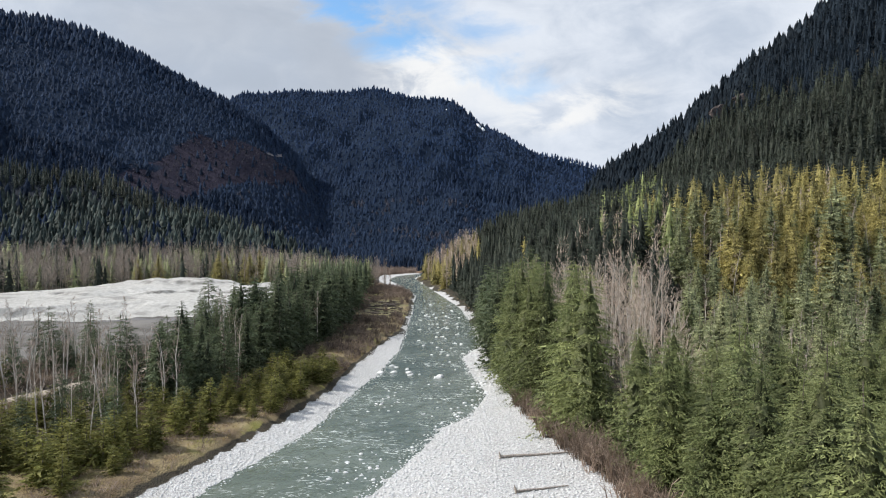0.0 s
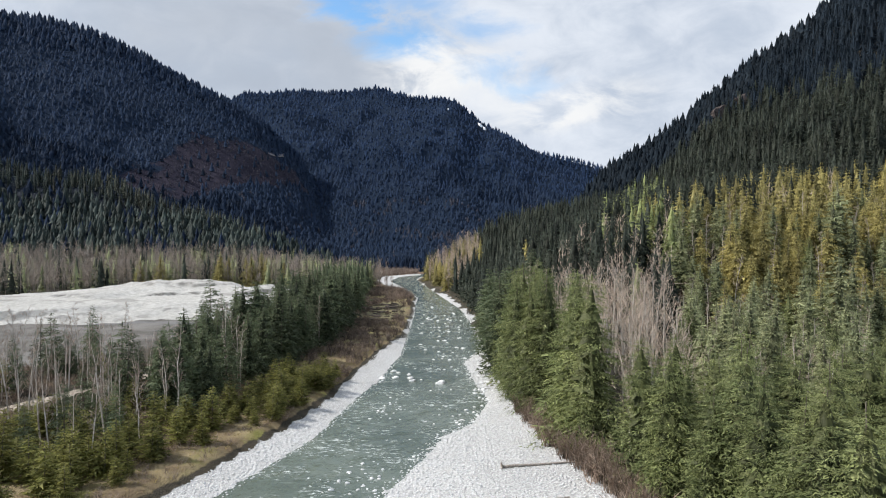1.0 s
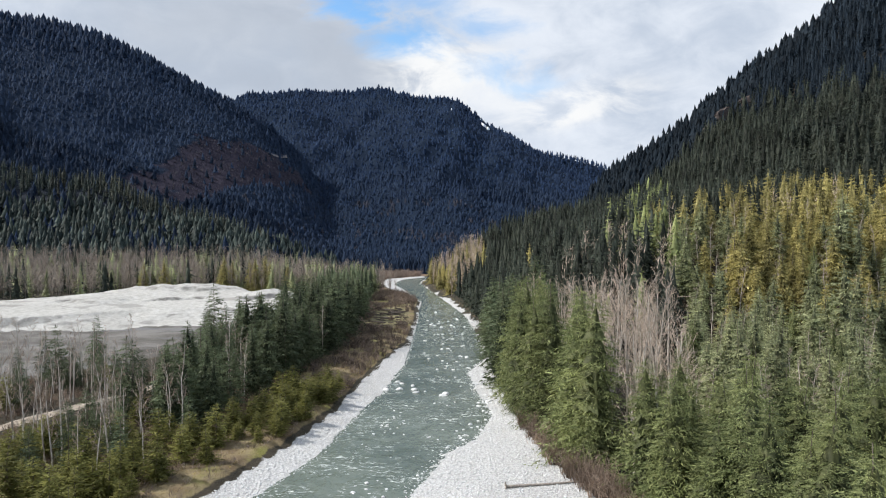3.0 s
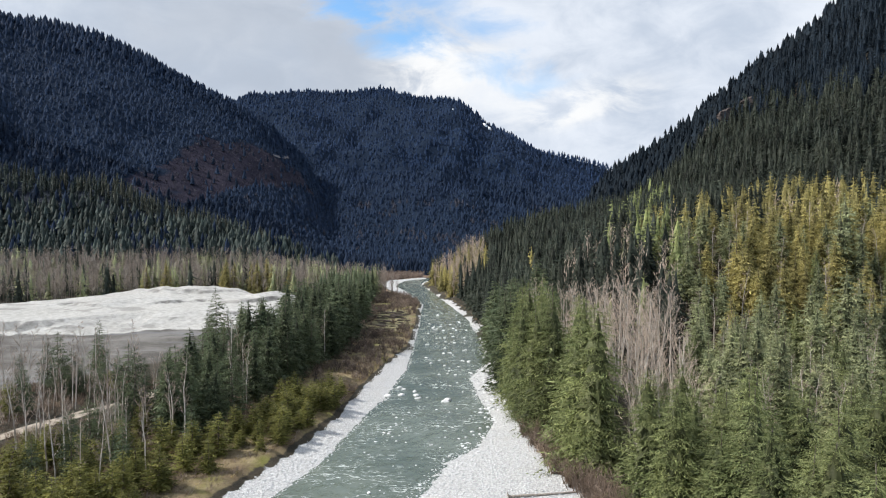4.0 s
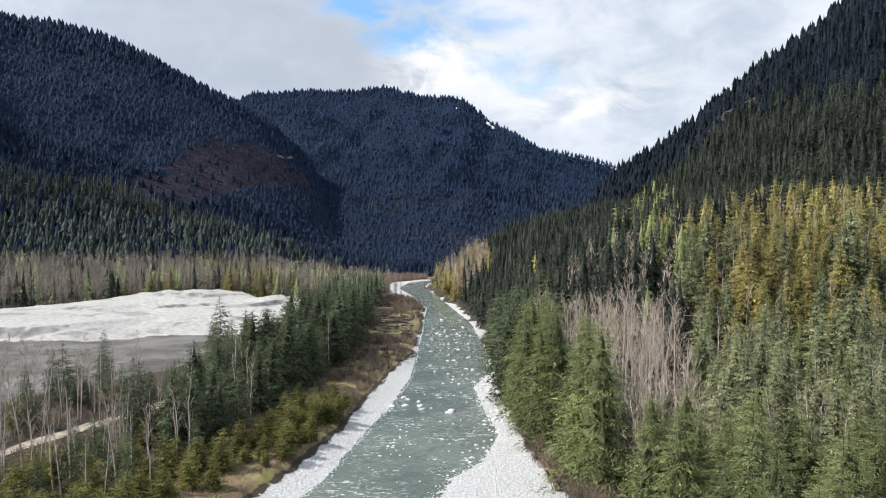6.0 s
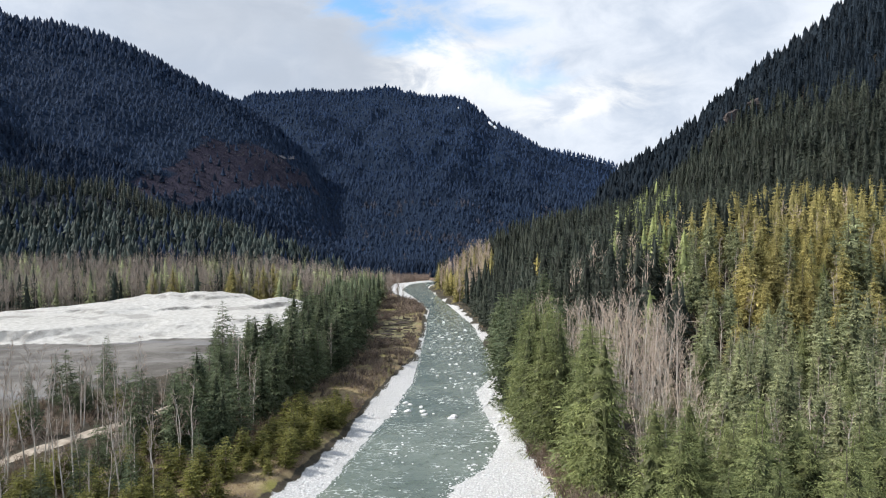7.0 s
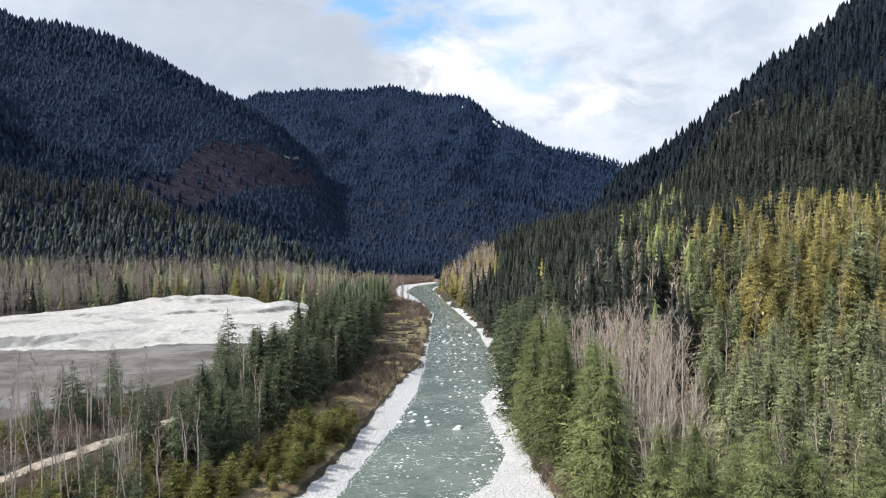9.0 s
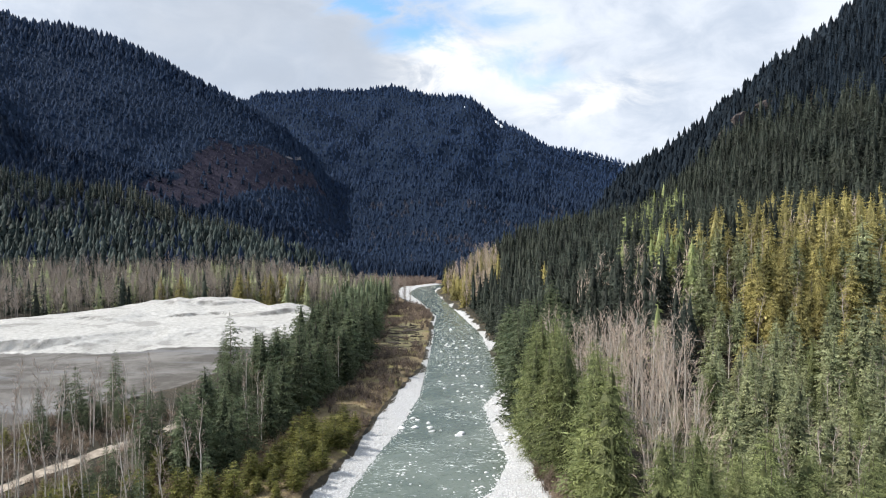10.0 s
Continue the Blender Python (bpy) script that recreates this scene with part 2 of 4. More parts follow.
    floor_c = n.mix(zone2.outputs[2], floor_c, shaded_floor)
    col = n.mix(mask(zone.outputs[2]), floor_c, grass)
    green = n.mix(n.ramp(mid, 0.35, 0.65), rgb(0.16, 0.145, 0.07), rgb(0.25, 0.222, 0.12))
    green = n.mix(n.ramp(fine, 0.45, 0.75, 0, 0.6), green, rgb(0.13, 0.10, 0.06))
    col = n.mix(mask(n.add("ShaderNodeSeparateColor", {0: n.add("ShaderNodeVertexColor", layer_name="zone3").outputs[0]}).outputs[0]), col, green)
    heath = n.mix(n.ramp(mid, 0.35, 0.65), rgb(0.15, 0.095, 0.07), rgb(0.27, 0.18, 0.125))
    col = n.mix(mask(n.add("ShaderNodeVertexColor", layer_name="zone2").outputs[1]), col, heath)
    col = n.mix(mask(zone2.outputs[0]), col, mud)
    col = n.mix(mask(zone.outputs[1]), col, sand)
    col = n.mix(mask(zone2.outputs[1]), col, cut)
    col = n.mix(mask(zone.outputs[0]), col, grav)
    col = n.mix(n.math("MULTIPLY", n.ramp(big, 0.4, 0.7, 0, 0.15), n.math("SUBTRACT", 1.0, zone2.outputs[2])), col, rgb(0.1, 0.09, 0.07))
    h = n.math("ADD", n.math("MULTIPLY", fine, 0.4), n.math("MULTIPLY", vor.outputs["Distance"], -0.8))
    h = n.math("ADD", h, n.math("MULTIPLY", grit, n.math("MULTIPLY", zone.outputs[1], 4.0)))
    finish(n, col, 0.9, h, 0.8, 0.28, spec=n.math("MULTIPLY_ADD", zone2.outputs[2], -0.28, 0.3))
    return m


M_GROUND = ground_material()


def water_material():
    m, n = material("river_water")
    pos = n.add("ShaderNodeNewGeometry").outputs["Position"]
    flow = n.add("ShaderNodeMapping", {0: pos, 3: (1.0, 0.45, 1.0)}).outputs[0]
    rip = n.noise(flow, 1.1, 6, 0.62, 0.6)
    chop = n.noise(flow, 0.35, 4, 0.6, 0.4)
    foam_area = n.ramp(n.noise(pos, 0.09, 5, 0.65), 0.43, 0.62, 0.0, 1.0)
    upstream = n.ramp(n.add("ShaderNodeSeparateXYZ", {0: pos}).outputs[1], 170.0, 300.0, 0.0, 0.9)
    foam_area = n.math("MAXIMUM", foam_area, upstream)
    foam = n.math("MULTIPLY", n.ramp(n.noise(n.add("ShaderNodeMapping", {0: pos, 3: (0.45, 1.2, 1.0)}).outputs[0], 1.25, 7, 0.66, 1.4), 0.545, 0.64), foam_area)
    deep = n.mix(n.ramp(n.noise(pos, 0.05, 4, 0.55), 0.35, 0.65), rgb(0.070, 0.092, 0.068), rgb(0.118, 0.142, 0.110))
    col = n.mix(foam, deep, rgb(0.62, 0.66, 0.64))
    rough = n.ramp(foam, 0.0, 1.0, 0.16, 0.7)
    h = n.math("ADD", n.math("MULTIPLY", rip, 0.5), chop)
    finish(n, col, rough, h, 0.55, 0.5, spec=0.5)
    return m


M_WATER = water_material()


def plain_earth(name, a, b):
    m, n = material(name)
    pos = n.add("ShaderNodeNewGeometry").outputs["Position"]
    g = n.noise(pos, 0.8, 6, 0.65)
    finish(n, n.mix(n.ramp(g, 0.35, 0.65), rgb(*a), rgb(*b)), 0.9, g, 0.5, 0.1)
    return m


M_CRAG = plain_earth("brown_rock", (0.05, 0.042, 0.042), (0.13, 0.105, 0.095))
M_SNOW = plain_earth("old_snow", (0.70, 0.72, 0.75), (0.82, 0.84, 0.86))
M_SLASH_ROAD = plain_earth("logging_road", (0.09, 0.08, 0.085), (0.19, 0.175, 0.18))
M_ROAD = plain_earth("track_gravel", (0.25, 0.212, 0.168), (0.40, 0.345, 0.28))


# ---------------------------------------------------------------- mesh helpers
def np_mesh(name, V, F):
    """A triangle mesh from arrays."""
    V, F = np.asarray(V, dtype=np.float32), np.asarray(F, dtype=np.int32)
    me = bpy.data.meshes.new(name)
    me.vertices.add(len(V))
    me.vertices.foreach_set("co", V.ravel())
    me.loops.add(F.size)
    me.loops.foreach_set("vertex_index", F.ravel())
    me.polygons.add(len(F))
    me.polygons.foreach_set("loop_start", np.arange(0, F.size, 3, dtype=np.int32))
    me.update(calc_edges=True)
    me.validate()
    return me


def mesh_part(name, me, mat, parent=None, label=""):
    ob = new(name, me)
    if mat is not None and not me.materials:
        me.materials.append(mat)
    ob.parent = parent
    return tagged(ob, label)


class Soup:
    """Collects triangles."""

    def __init__(self):
        self.v, self.f, self.n = [], [], 0

    def add(self, v, f):
        v = np.asarray(v, dtype=float)
        self.v.append(v)
        self.f.append(np.asarray(f, dtype=int) + self.n)
        self.n += len(v)

    def arrays(self):
        return np.concatenate(self.v), np.concatenate(self.f)

    def mesh(self, name):
        return np_mesh(name, *self.arrays())


def tube(soup, pts, radii, sides=5):
    """A tapered limb along pts."""
    pts = [np.asarray(p, dtype=float) for p in pts]
    rings = []
    for i, p in enumerate(pts):
        d = pts[min(i + 1, len(pts) - 1)] - pts[max(i - 1, 0)]
        d /= np.linalg.norm(d) + 1e-9
        a = np.cross(d, (0.3, 0.9, 0.1) if abs(d[2]) > 0.8 else (0, 0, 1.0))
        a /= np.linalg.norm(a) + 1e-9
        b = np.cross(d, a)
        ang = np.arange(sides) * 2 * math.pi / sides
        rings.append(p + radii[i] * (np.outer(np.cos(ang), a) + np.outer(np.sin(ang), b)))
    f = []
    for i in range(len(pts) - 1):
        for k in range(sides):
            a, b = i * sides + k, i * sides + (k + 1) % sides
            f += [(a, b, b + sides), (a, b + sides, a + sides)]
    soup.add(np.concatenate(rings), f)


def scatter_mesh(name, templates, where, mat, label, category, sink=0.3, vary=0.42):
    """Many copies of small triangle templates joined into one mesh. where: rows of x, y, z, scale, stretch, turn, template."""
    vs, fs, tones, n = [], [], [], 0
    where = np.asarray(where)
    if not len(where):
        return None
    for k, (tv, tf, *shade) in enumerate(templates):
        rows = where[where[:, 6].astype(int) == k]
        if not len(rows):
            continue
        c, s = np.cos(rows[:, 5])[:, None], np.sin(rows[:, 5])[:, None]
        x = (tv[:, 0] * c - tv[:, 1] * s) * rows[:, 3:4]
        y = (tv[:, 0] * s + tv[:, 1] * c) * rows[:, 3:4]
        z = tv[:, 2] * (rows[:, 3:4] * rows[:, 4:5])
        v = np.stack([x + rows[:, 0:1], y + rows[:, 1:2], z + rows[:, 2:3] - sink], axis=2).reshape(-1, 3)
        f = (tf[None] + (np.arange(len(rows)) * len(tv))[:, None, None]).reshape(-1, 3) + n
        vs.append(v)
        fs.append(f)
        tree = np.random.default_rng(k + len(rows)).uniform(-vary, vary, len(rows))
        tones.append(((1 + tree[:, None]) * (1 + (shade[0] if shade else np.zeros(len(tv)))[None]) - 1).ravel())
        n += len(v)
    me = np_mesh(name, np.concatenate(vs), np.concatenate(fs))
    ob = mesh_part(name, set_tone(me, np.concatenate(tones)), mat)
    return tagged(ob, label, category, kind="stuff")


# ---------------------------------------------------------------- the valley's plan
def ease(v, lo, hi):
    t = np.clip((v - lo) / (hi - lo), 0, 1)
    return t * t * (3 - 2 * t)


def waterline(y):
    return 0.0105 * np.maximum(0, y - 165)


Y_L = [-60, 20, 84, 113, 142, 165, 196, 237, 284, 360, 430, 480, 524, 556, 590, 650, 900]
X_L = [-62, -46, -30, -21.5, -18, -14.5, -12, -12.5, -13, -14, -26, -37, -34, -12, 30, 90, 340]
Y_R = [-60, 20, 84, 100, 115, 124, 142, 160, 183, 203, 246, 298, 370, 450, 495, 524, 556, 590, 650, 900]
X_R = [-34, -24, -10, -5, -1, 5, 9, 6.5, 5, 11, 10.5, 8, -2, -14, -20, -18, 6, 52, 112, 362]
Y_BL = [-60, 20, 80, 93, 115, 144, 158, 172, 200, 229, 290, 360, 400, 430, 480, 524, 556, 590, 650, 900]
X_BL = [-74, -55, -38, -34, -28, -23, -22.5, -21.5, -18.5, -14, -14.2, -15.5, -23, -36, -48, -46, -22, 22, 82, 332]
Y_BR = [-60, 40, 81, 99, 111, 140, 173, 212, 270, 325, 409, 461, 495, 524, 556, 590, 650, 900]
X_BR = [28, 25, 22, 19, 16, 13, 12, 13, 12.2, 7.8, -5, -14, -17, -15, 14, 60, 120, 320]


def water_left(y):
    return np.interp(y, Y_L, X_L)


def water_right(y):
    return np.interp(y, Y_R, X_R)


def bank_left(y):
    return np.interp(y, Y_BL, X_BL)


def bank_right(y):
    return np.interp(y, Y_BR, X_BR)


def dense(points, step):
    out = []
    for a, b in zip(points, points[1:]):
        a, b = np.array(a, float), np.array(b, float)
        k = max(1, int(np.linalg.norm(b - a) / step))
        out += [a + (b - a) * i / k for i in range(k)]
    return np.array(out + [np.array(points[-1], float)])


# Mountains by bearing from the valley mouth: x/y, distance and height of the crest, distance of the foot
LEFT_MTN = [(-1.03, 1000, 523, 430), (-0.79, 1000, 396, 430), (-0.63, 1000, 326, 560), (-0.59, 1008, 323, 575), (-0.55, 1016, 319, 590), (-0.51, 1023, 309, 600), (-0.47, 1031, 295, 608), (-0.43, 1039, 277, 616), (-0.39, 1047, 255, 625), (-0.35, 1055, 234, 635), (-0.323, 1060, 221, 640), (-0.285, 1081, 202, 660), (-0.253, 1099, 180, 690), (-0.229, 1113, 158, 720), (-0.207, 1126, 134, 750), (-0.189, 1135, 100, 775), (-0.169, 1140, 60, 800), (-0.14, 1140, 22, 840), (-0.11, 1140, -20, 900)]
MID_MTN = [(-0.583, 1720, 433, 950), (-0.47, 1720, 391, 950), (-0.325, 1720, 336, 950), (-0.297, 1718, 355, 940), (-0.285, 1717, 363, 931), (-0.253, 1712, 362, 906), (-0.213, 1706, 367, 874), (-0.18, 1702, 364, 849), (-0.148, 1697, 361, 823), (-0.116, 1693, 367, 798), (-0.096, 1690, 370, 782), (-0.052, 1663, 366, 762), (-0.019, 1644, 358, 767), (0.013, 1624, 352, 771), (0.037, 1610, 318, 774), (0.053, 1600, 294, 777), (0.077, 1586, 272, 780), (0.102, 1571, 251, 783), (0.118, 1562, 233, 786), (0.158, 1538, 190, 791), (0.223, 1500, 138, 800), (0.296, 1500, 77, 800)]
FAR_MTN = [(0.053, 2450, 298, 1900), (0.118, 2450, 334, 1900), (0.142, 2450, 326, 1900), (0.174, 2450, 308, 1900), (0.223, 2450, 279, 1900), (0.271, 2450, 200, 1900), (0.416, 2450, 200, 1900)]
RIGHT_MTN = [(0.12, 730, -40, 600), (0.174, 720, 60, 520), (0.198, 711, 77, 478), (0.227, 700, 91, 430), (0.271, 677, 106, 385), (0.303, 661, 117, 353), (0.335, 644, 130, 321), (0.363, 630, 143, 292), (0.391, 615, 155, 275), (0.439, 590, 171, 261), (0.487, 566, 184, 247), (0.527, 545, 196, 235), (0.575, 547, 218, 232), (0.655, 550, 250, 226), (0.895, 560, 321, 210)]
FOOT = dense([(400, 60), (250, 130), (120, 172), (40, 186), (22, 240), (18, 330), (6, 420), (-6, 470), (-8, 496), (10, 524), (50, 545), (120, 590)], 6)


def wobble(x, y, size, seed):
    """Smooth uneven ground from a few crossed waves."""
    r = np.random.default_rng(seed)
    out = 0
    for k in range(7):
        a, p = r.uniform(0, 6.28), r.uniform(0, 6.28)
        f = 6.28 / (size * r.uniform(0.45, 1.6))
        out = out + np.sin((x * np.cos(a) + y * np.sin(a)) * f + p + 0.8 * np.sin((y * np.cos(a) - x * np.sin(a)) * f * 0.7))
    return out / 4


def rough(x, y, size, seed, octaves=4):
    """Irregular ground: layered value noise, about -1 to 1."""
    grid = np.random.default_rng(seed).uniform(-1, 1, (64, 64))
    out, amp = 0, 1.0
    for k in range(octaves):
        u, v = np.asarray(x) / size * 2 ** k + 17.3 * k, np.asarray(y) / size * 2 ** k + 5.1 * k
        i, j = np.floor(u).astype(int), np.floor(v).astype(int)
        a, b = u - i, v - j
        a, b = a * a * (3 - 2 * a), b * b * (3 - 2 * b)
        i0, i1, j0, j1 = i & 63, (i + 1) & 63, j & 63, (j + 1) & 63
        out = out + amp * ((grid[i0, j0] * (1 - a) + grid[i1, j0] * a) * (1 - b) + (grid[i0, j1] * (1 - a) + grid[i1, j1] * a) * b)
        amp *= 0.52
    return out


def mountain(x, y, table, base, bend=1.12, back=0.55, relief=1.0):
    """A mountainside that climbs from its foot to a crest and falls away behind it."""
    t = np.array(table)
    yy = np.maximum(y, 60)
    b = x / yy
    yc, zc, yf = [np.interp(b, t[:, 0], t[:, k]) for k in (1, 2, 3)]
    u = (y - yf) / (yc - yf)
    shape = np.clip(u, 0, 1) ** bend
    gully = 1 + relief * (0.10 * wobble(x, y, 240, 6) + 0.05 * wobble(x, y, 80, 7)) * np.clip(1 - u ** 2, 0, 1) * np.clip(3 * u, 0, 1)
    z = base + (zc - base) * shape * gully - back * np.maximum(0, y - yc)
    return np.where((u > 0) & (zc > base + 2), z, -50)


def nearest(x, y, line):
    best = np.full(x.shape, 1e9)
    for p in line:
        best = np.minimum(best, (x - p[0]) ** 2 + (y - p[1]) ** 2)
    return np.sqrt(best)


def behind_foot(x, y):
    """On the hill side of the right-hand foot line."""
    fx = np.interp(y, [172, 186, 240, 330, 420, 470, 496, 524, 545, 590], [120, 40, 22, 18, 6, -6, -8, 10, 50, 120])
    fy = np.interp(x, [40, 120, 250, 400, 900], [186, 172, 130, 60, -200])
    return np.where((x > 40) & (y < 500), y > fy, (y > 186) & (x > fx))


def pit_edge(y):
    return np.interp(y, [140, 161, 200, 260, 340, 385], [-125, -107, -84, -69, -74, -82])


def pit_back(x):
    return np.interp(x, [-330, -240, -210, -190, -130, -80], [300, 335, 360, 398, 403, 380])


def pit_face(x, y):
    return 274 + 0.2 * (x + 130) + 8 * rough(x, y, 60, 8)


def meadow(x, y):
    """Open grassy patch on the left bank."""
    return ease(1.25 - np.hypot((x + 25 + 0.04 * (y - 290)) / 8.5, (y - 290) / 36) + 0.25 * rough(x, y, 12, 69), 0, 0.5)


def in_pit(x, y):
    a = ease(pit_edge(y) - x, -4, 6)
    b = ease(pit_back(x) - y, -4, 6)
    c = ease(y, 152, 164)
    return a * b * c * ease(x, -360, -320)


def height(x, y):
    x, y = np.asarray(x, float), np.asarray(y, float)
    wl = waterline(y)
    xl, xr, bl, br = water_left(y), water_right(y), bank_left(y), bank_right(y)
    # left plain with its low cut bank
    plain = wl + 1.75 + 0.25 * wobble(x, y, 30, 3) - 0.006 * np.maximum(0, y - 200)
    tl = ease(bl - x, 0.0, np.interp(y, [150, 175], [1.0, 6.0]))
    gl = np.clip((xl - x) / np.maximum(xl - bl, 0.5), 0, 1)
    left = wl + 0.75 * gl + (plain - wl - 0.75) * tl
    tr = ease(x - br, 0.0, 6.0)
    gr = np.clip((x - xr) / np.maximum(br - xr, 0.5), 0, 1)
    right = wl + 0.9 * gr + tr * (0.9 + 0.3 * wobble(x, y, 25, 4))
    mid = 0.5 * (xl + xr)
    z = np.where(x < mid, left, right)
    bed = wl - 1.0
    inside = (x > xl) & (x < xr)
    depth = np.minimum(x - xl, xr - x)
    z = np.where(inside, wl + (bed - wl) * ease(depth, 0, 4), z)
    # quarry
    pit = in_pit(x, y)
    face = pit_face(x, y)
    slack = ease(x, -172, -138)
    gully = 0.5 - 0.5 * np.abs(rough(x, y, 7, 23))
    rise = np.clip((y - face + 4 * rough(x, y, 10, 25)) / (4.0 + 28 * slack), 0, 1)
    terrace = 4.0 * (rise ** (1 + 0.5 * slack)) - gully * 3.0 * rise * (1 - rise) * (1 + slack)
    ledge = 343 + 12 * rough(x, y, 40, 17) + 0.1 * (x + 150)
    step_up = 0.3 + 1.5 * ease(x, -205, -180) * ease(-84 - x, 0, 10) * np.clip(0.5 + rough(x, y, 30, 26), 0, 1.2)
    terrace = terrace + 0.2 * ease(y, face + 8, 335) + step_up * ease(y, ledge, ledge + 1.6) + 0.4 * ease(y, ledge, 385)
    terrace = terrace + 0.28 * rough(x, y, 14, 9) + 0.16 * rough(x, y, 4, 19, 3)
    terrace = terrace + 0.5 * ease(rough(x, y, 9, 22), 0.35, 0.7) * ease(face + 16 - y, 0, 8) * ease(y, face - 8, face)
    heap = 2.5 * ease(25 + 5 * rough(x, y, 22, 66) - np.hypot((x + 150) / 2.4, (y - 402)), 0, 9) * (1 + 0.22 * rough(x, y, 9, 10))
    heap2 = 1.4 * ease(18 + 4 * rough(x, y, 12, 67) - np.hypot((x + 92) / 1.4, (y - 374)), 0, 12)
    z = z * (1 - pit) + pit * (0.2 + 0.25 * wobble(x, y, 40, 11) + terrace + heap + heap2)
    # hill on the right
    on = behind_foot(x, y)
    d = np.where(on, nearest(x, y, FOOT), 0)
    hill = np.minimum(24 * (1 - np.exp(-d / 35)) + 0.18 * d, 70) * (1 + 0.06 * wobble(x, y, 70, 5))
    z = z + np.where(x > mid, hill, 0)
    # mountains
    big = np.maximum(mountain(x, y, LEFT_MTN, 4), mountain(x, y, MID_MTN, 6, 1.25, 0.55, 2.2))
    big = np.maximum(big, mountain(x, y, FAR_MTN, 40))
    big = np.maximum(big, mountain(x, y, RIGHT_MTN, 20, 1.05))
    z = np.maximum(z, big)
    # a wooded spur in front of the left-hand mountain
    crest_y = np.interp(x, [-420, -309, -232, -172, -116], [612, 600, 590, 578, 560])
    crest_z = np.interp(x, [-470, -380, -309, -232, -172, -116, -80], [70, 66, 54, 30, 14, 3, 0]) * (1 + 0.10 * wobble(x, y, 70, 61))
    off = (y - crest_y) / np.where(y < crest_y, 62.0, 40.0)
    spur = (3 + crest_z) * np.exp(-off * off)
    z = np.where((spur > 4) & (x < -80), np.maximum(z, spur), z)
    # plain rises softly towards the left-hand mountain
    z = z + 0.12 * np.maximum(0, np.minimum(y - 420, 200)) * ease(-60 - x, 0, 120)
    return z


def clearcut(x, y):
    u = ((x + 265) * 80 + (y - 860) * 270) / 281.6
    v = ((x + 265) * 270 - (y - 860) * 80) / 281.6
    return ease(1.15 - np.hypot(u / 165, v / 42) + 0.22 * wobble(x, y, 60, 13) + 0.12 * wobble(x, y, 22, 63), 0, 0.3)


def axis(parts):
    out = []
    for a, b, n in parts:
        out += list(np.linspace(a, b, n, endpoint=False))
    return np.array(out + [parts[-1][1]])


gx = axis([(-2600, -700, 24), (-700, -260, 32), (-260, -90, 110), (-90, 60, 110), (60, 160, 32), (160, 420, 32), (420, 2200, 22)])
gy = axis([(-500, 20, 16), (20, 70, 14), (70, 240, 115), (240, 420, 120), (420, 460, 14), (460, 800, 36), (800, 1300, 40), (1300, 1780, 44), (1780, 3000, 24)])
GX, GY = np.meshgrid(gx, gy)
GZ = height(GX, GY)
nx, ny = len(gx), len(gy)
idx = np.arange(nx * ny).reshape(ny, nx)
a, b, c, d = idx[:-1, :-1].ravel(), idx[:-1, 1:].ravel(), idx[1:, 1:].ravel(), idx[1:, :-1].ravel()
ground_me = np_mesh("ground", np.stack([GX, GY, GZ], 2).reshape(-1, 3), np.concatenate([np.stack([a, b, c], 1), np.stack([a, c, d], 1)]))
fx, fy = GX.ravel(), GY.ravel()


def broken_edge(x, y):
    """Metres by which earth and roots reach over the gravel of the upper right bank."""
    return ease(y, 170, 215) * (1.2 + 3.2 * rough(x, y, 16, 70))


ragged = ease(fy, 150, 220) * (0.4 + 1.3 * wobble(fx, fy, 14, 54))
gravel = ease(560 - fy, 0, 16) * ease(fx - bank_left(fy) - ragged, 0.3, 1.0) * ease(bank_right(fy) - fx - ragged - broken_edge(fx, fy), -1.0, 1.5)
pit = in_pit(fx, fy)
shelf = ease(fy - pit_face(fx, fy), -6, 4)
near_left = ease(bank_left(fy) - fx, 0, 1) * ease(34 - (bank_left(fy) - fx), -14, 14) * ease(620 - fy, 0, 60)
near_right = 0.6 * ease(fx - bank_right(fy), -1, 1) * ease(2.5 - (fx - bank_right(fy)), -3, 3)
zone = np.stack([gravel, pit * shelf, np.maximum(near_left, near_right), np.ones_like(fx)], 1)
flat_land = ease(fx, -90, -78) * ease(bank_left(fy) - fx, -1, 2) * ease(fy, 425, 445) * ease(604 - fy, 0, 14)
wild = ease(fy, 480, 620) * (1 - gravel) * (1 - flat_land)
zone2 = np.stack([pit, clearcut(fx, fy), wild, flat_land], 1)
zone3 = np.stack([meadow(fx, fy), np.zeros_like(fx), np.zeros_like(fx), np.ones_like(fx)], 1)
for key, values in (("zone", zone), ("zone2", zone2), ("zone3", zone3)):
    layer = ground_me.color_attributes.new(key, "FLOAT_COLOR", "POINT")
    layer.data.foreach_set("color", values.astype(np.float32).ravel())
ground_me.polygons.foreach_set("use_smooth", np.ones(len(ground_me.polygons), dtype=bool))
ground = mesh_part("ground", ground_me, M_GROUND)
tagged(ground, "valley floor of pale gravel, dry grass and forest slopes", "ground", kind="structure")

# the river's surface
wy = axis([(-60, 70, 30), (70, 300, 160), (300, 900, 120)])
rows_v = []
for yv in wy:
    l, r = float(water_left(yv)) - 1.0, float(water_right(yv)) + 1.0
    xs = np.linspace(l, r, 25)
    zz = waterline(yv) + 0.03 + 0.05 * wobble(xs, np.full(25, yv), 5, 20) + 0.02 * wobble(xs, np.full(25, yv), 1.8, 21)
    rows_v.append(np.stack([xs, np.full(25, yv), zz], 1))
V = np.concatenate(rows_v)
idx = np.arange(len(V)).reshape(len(wy), 25)
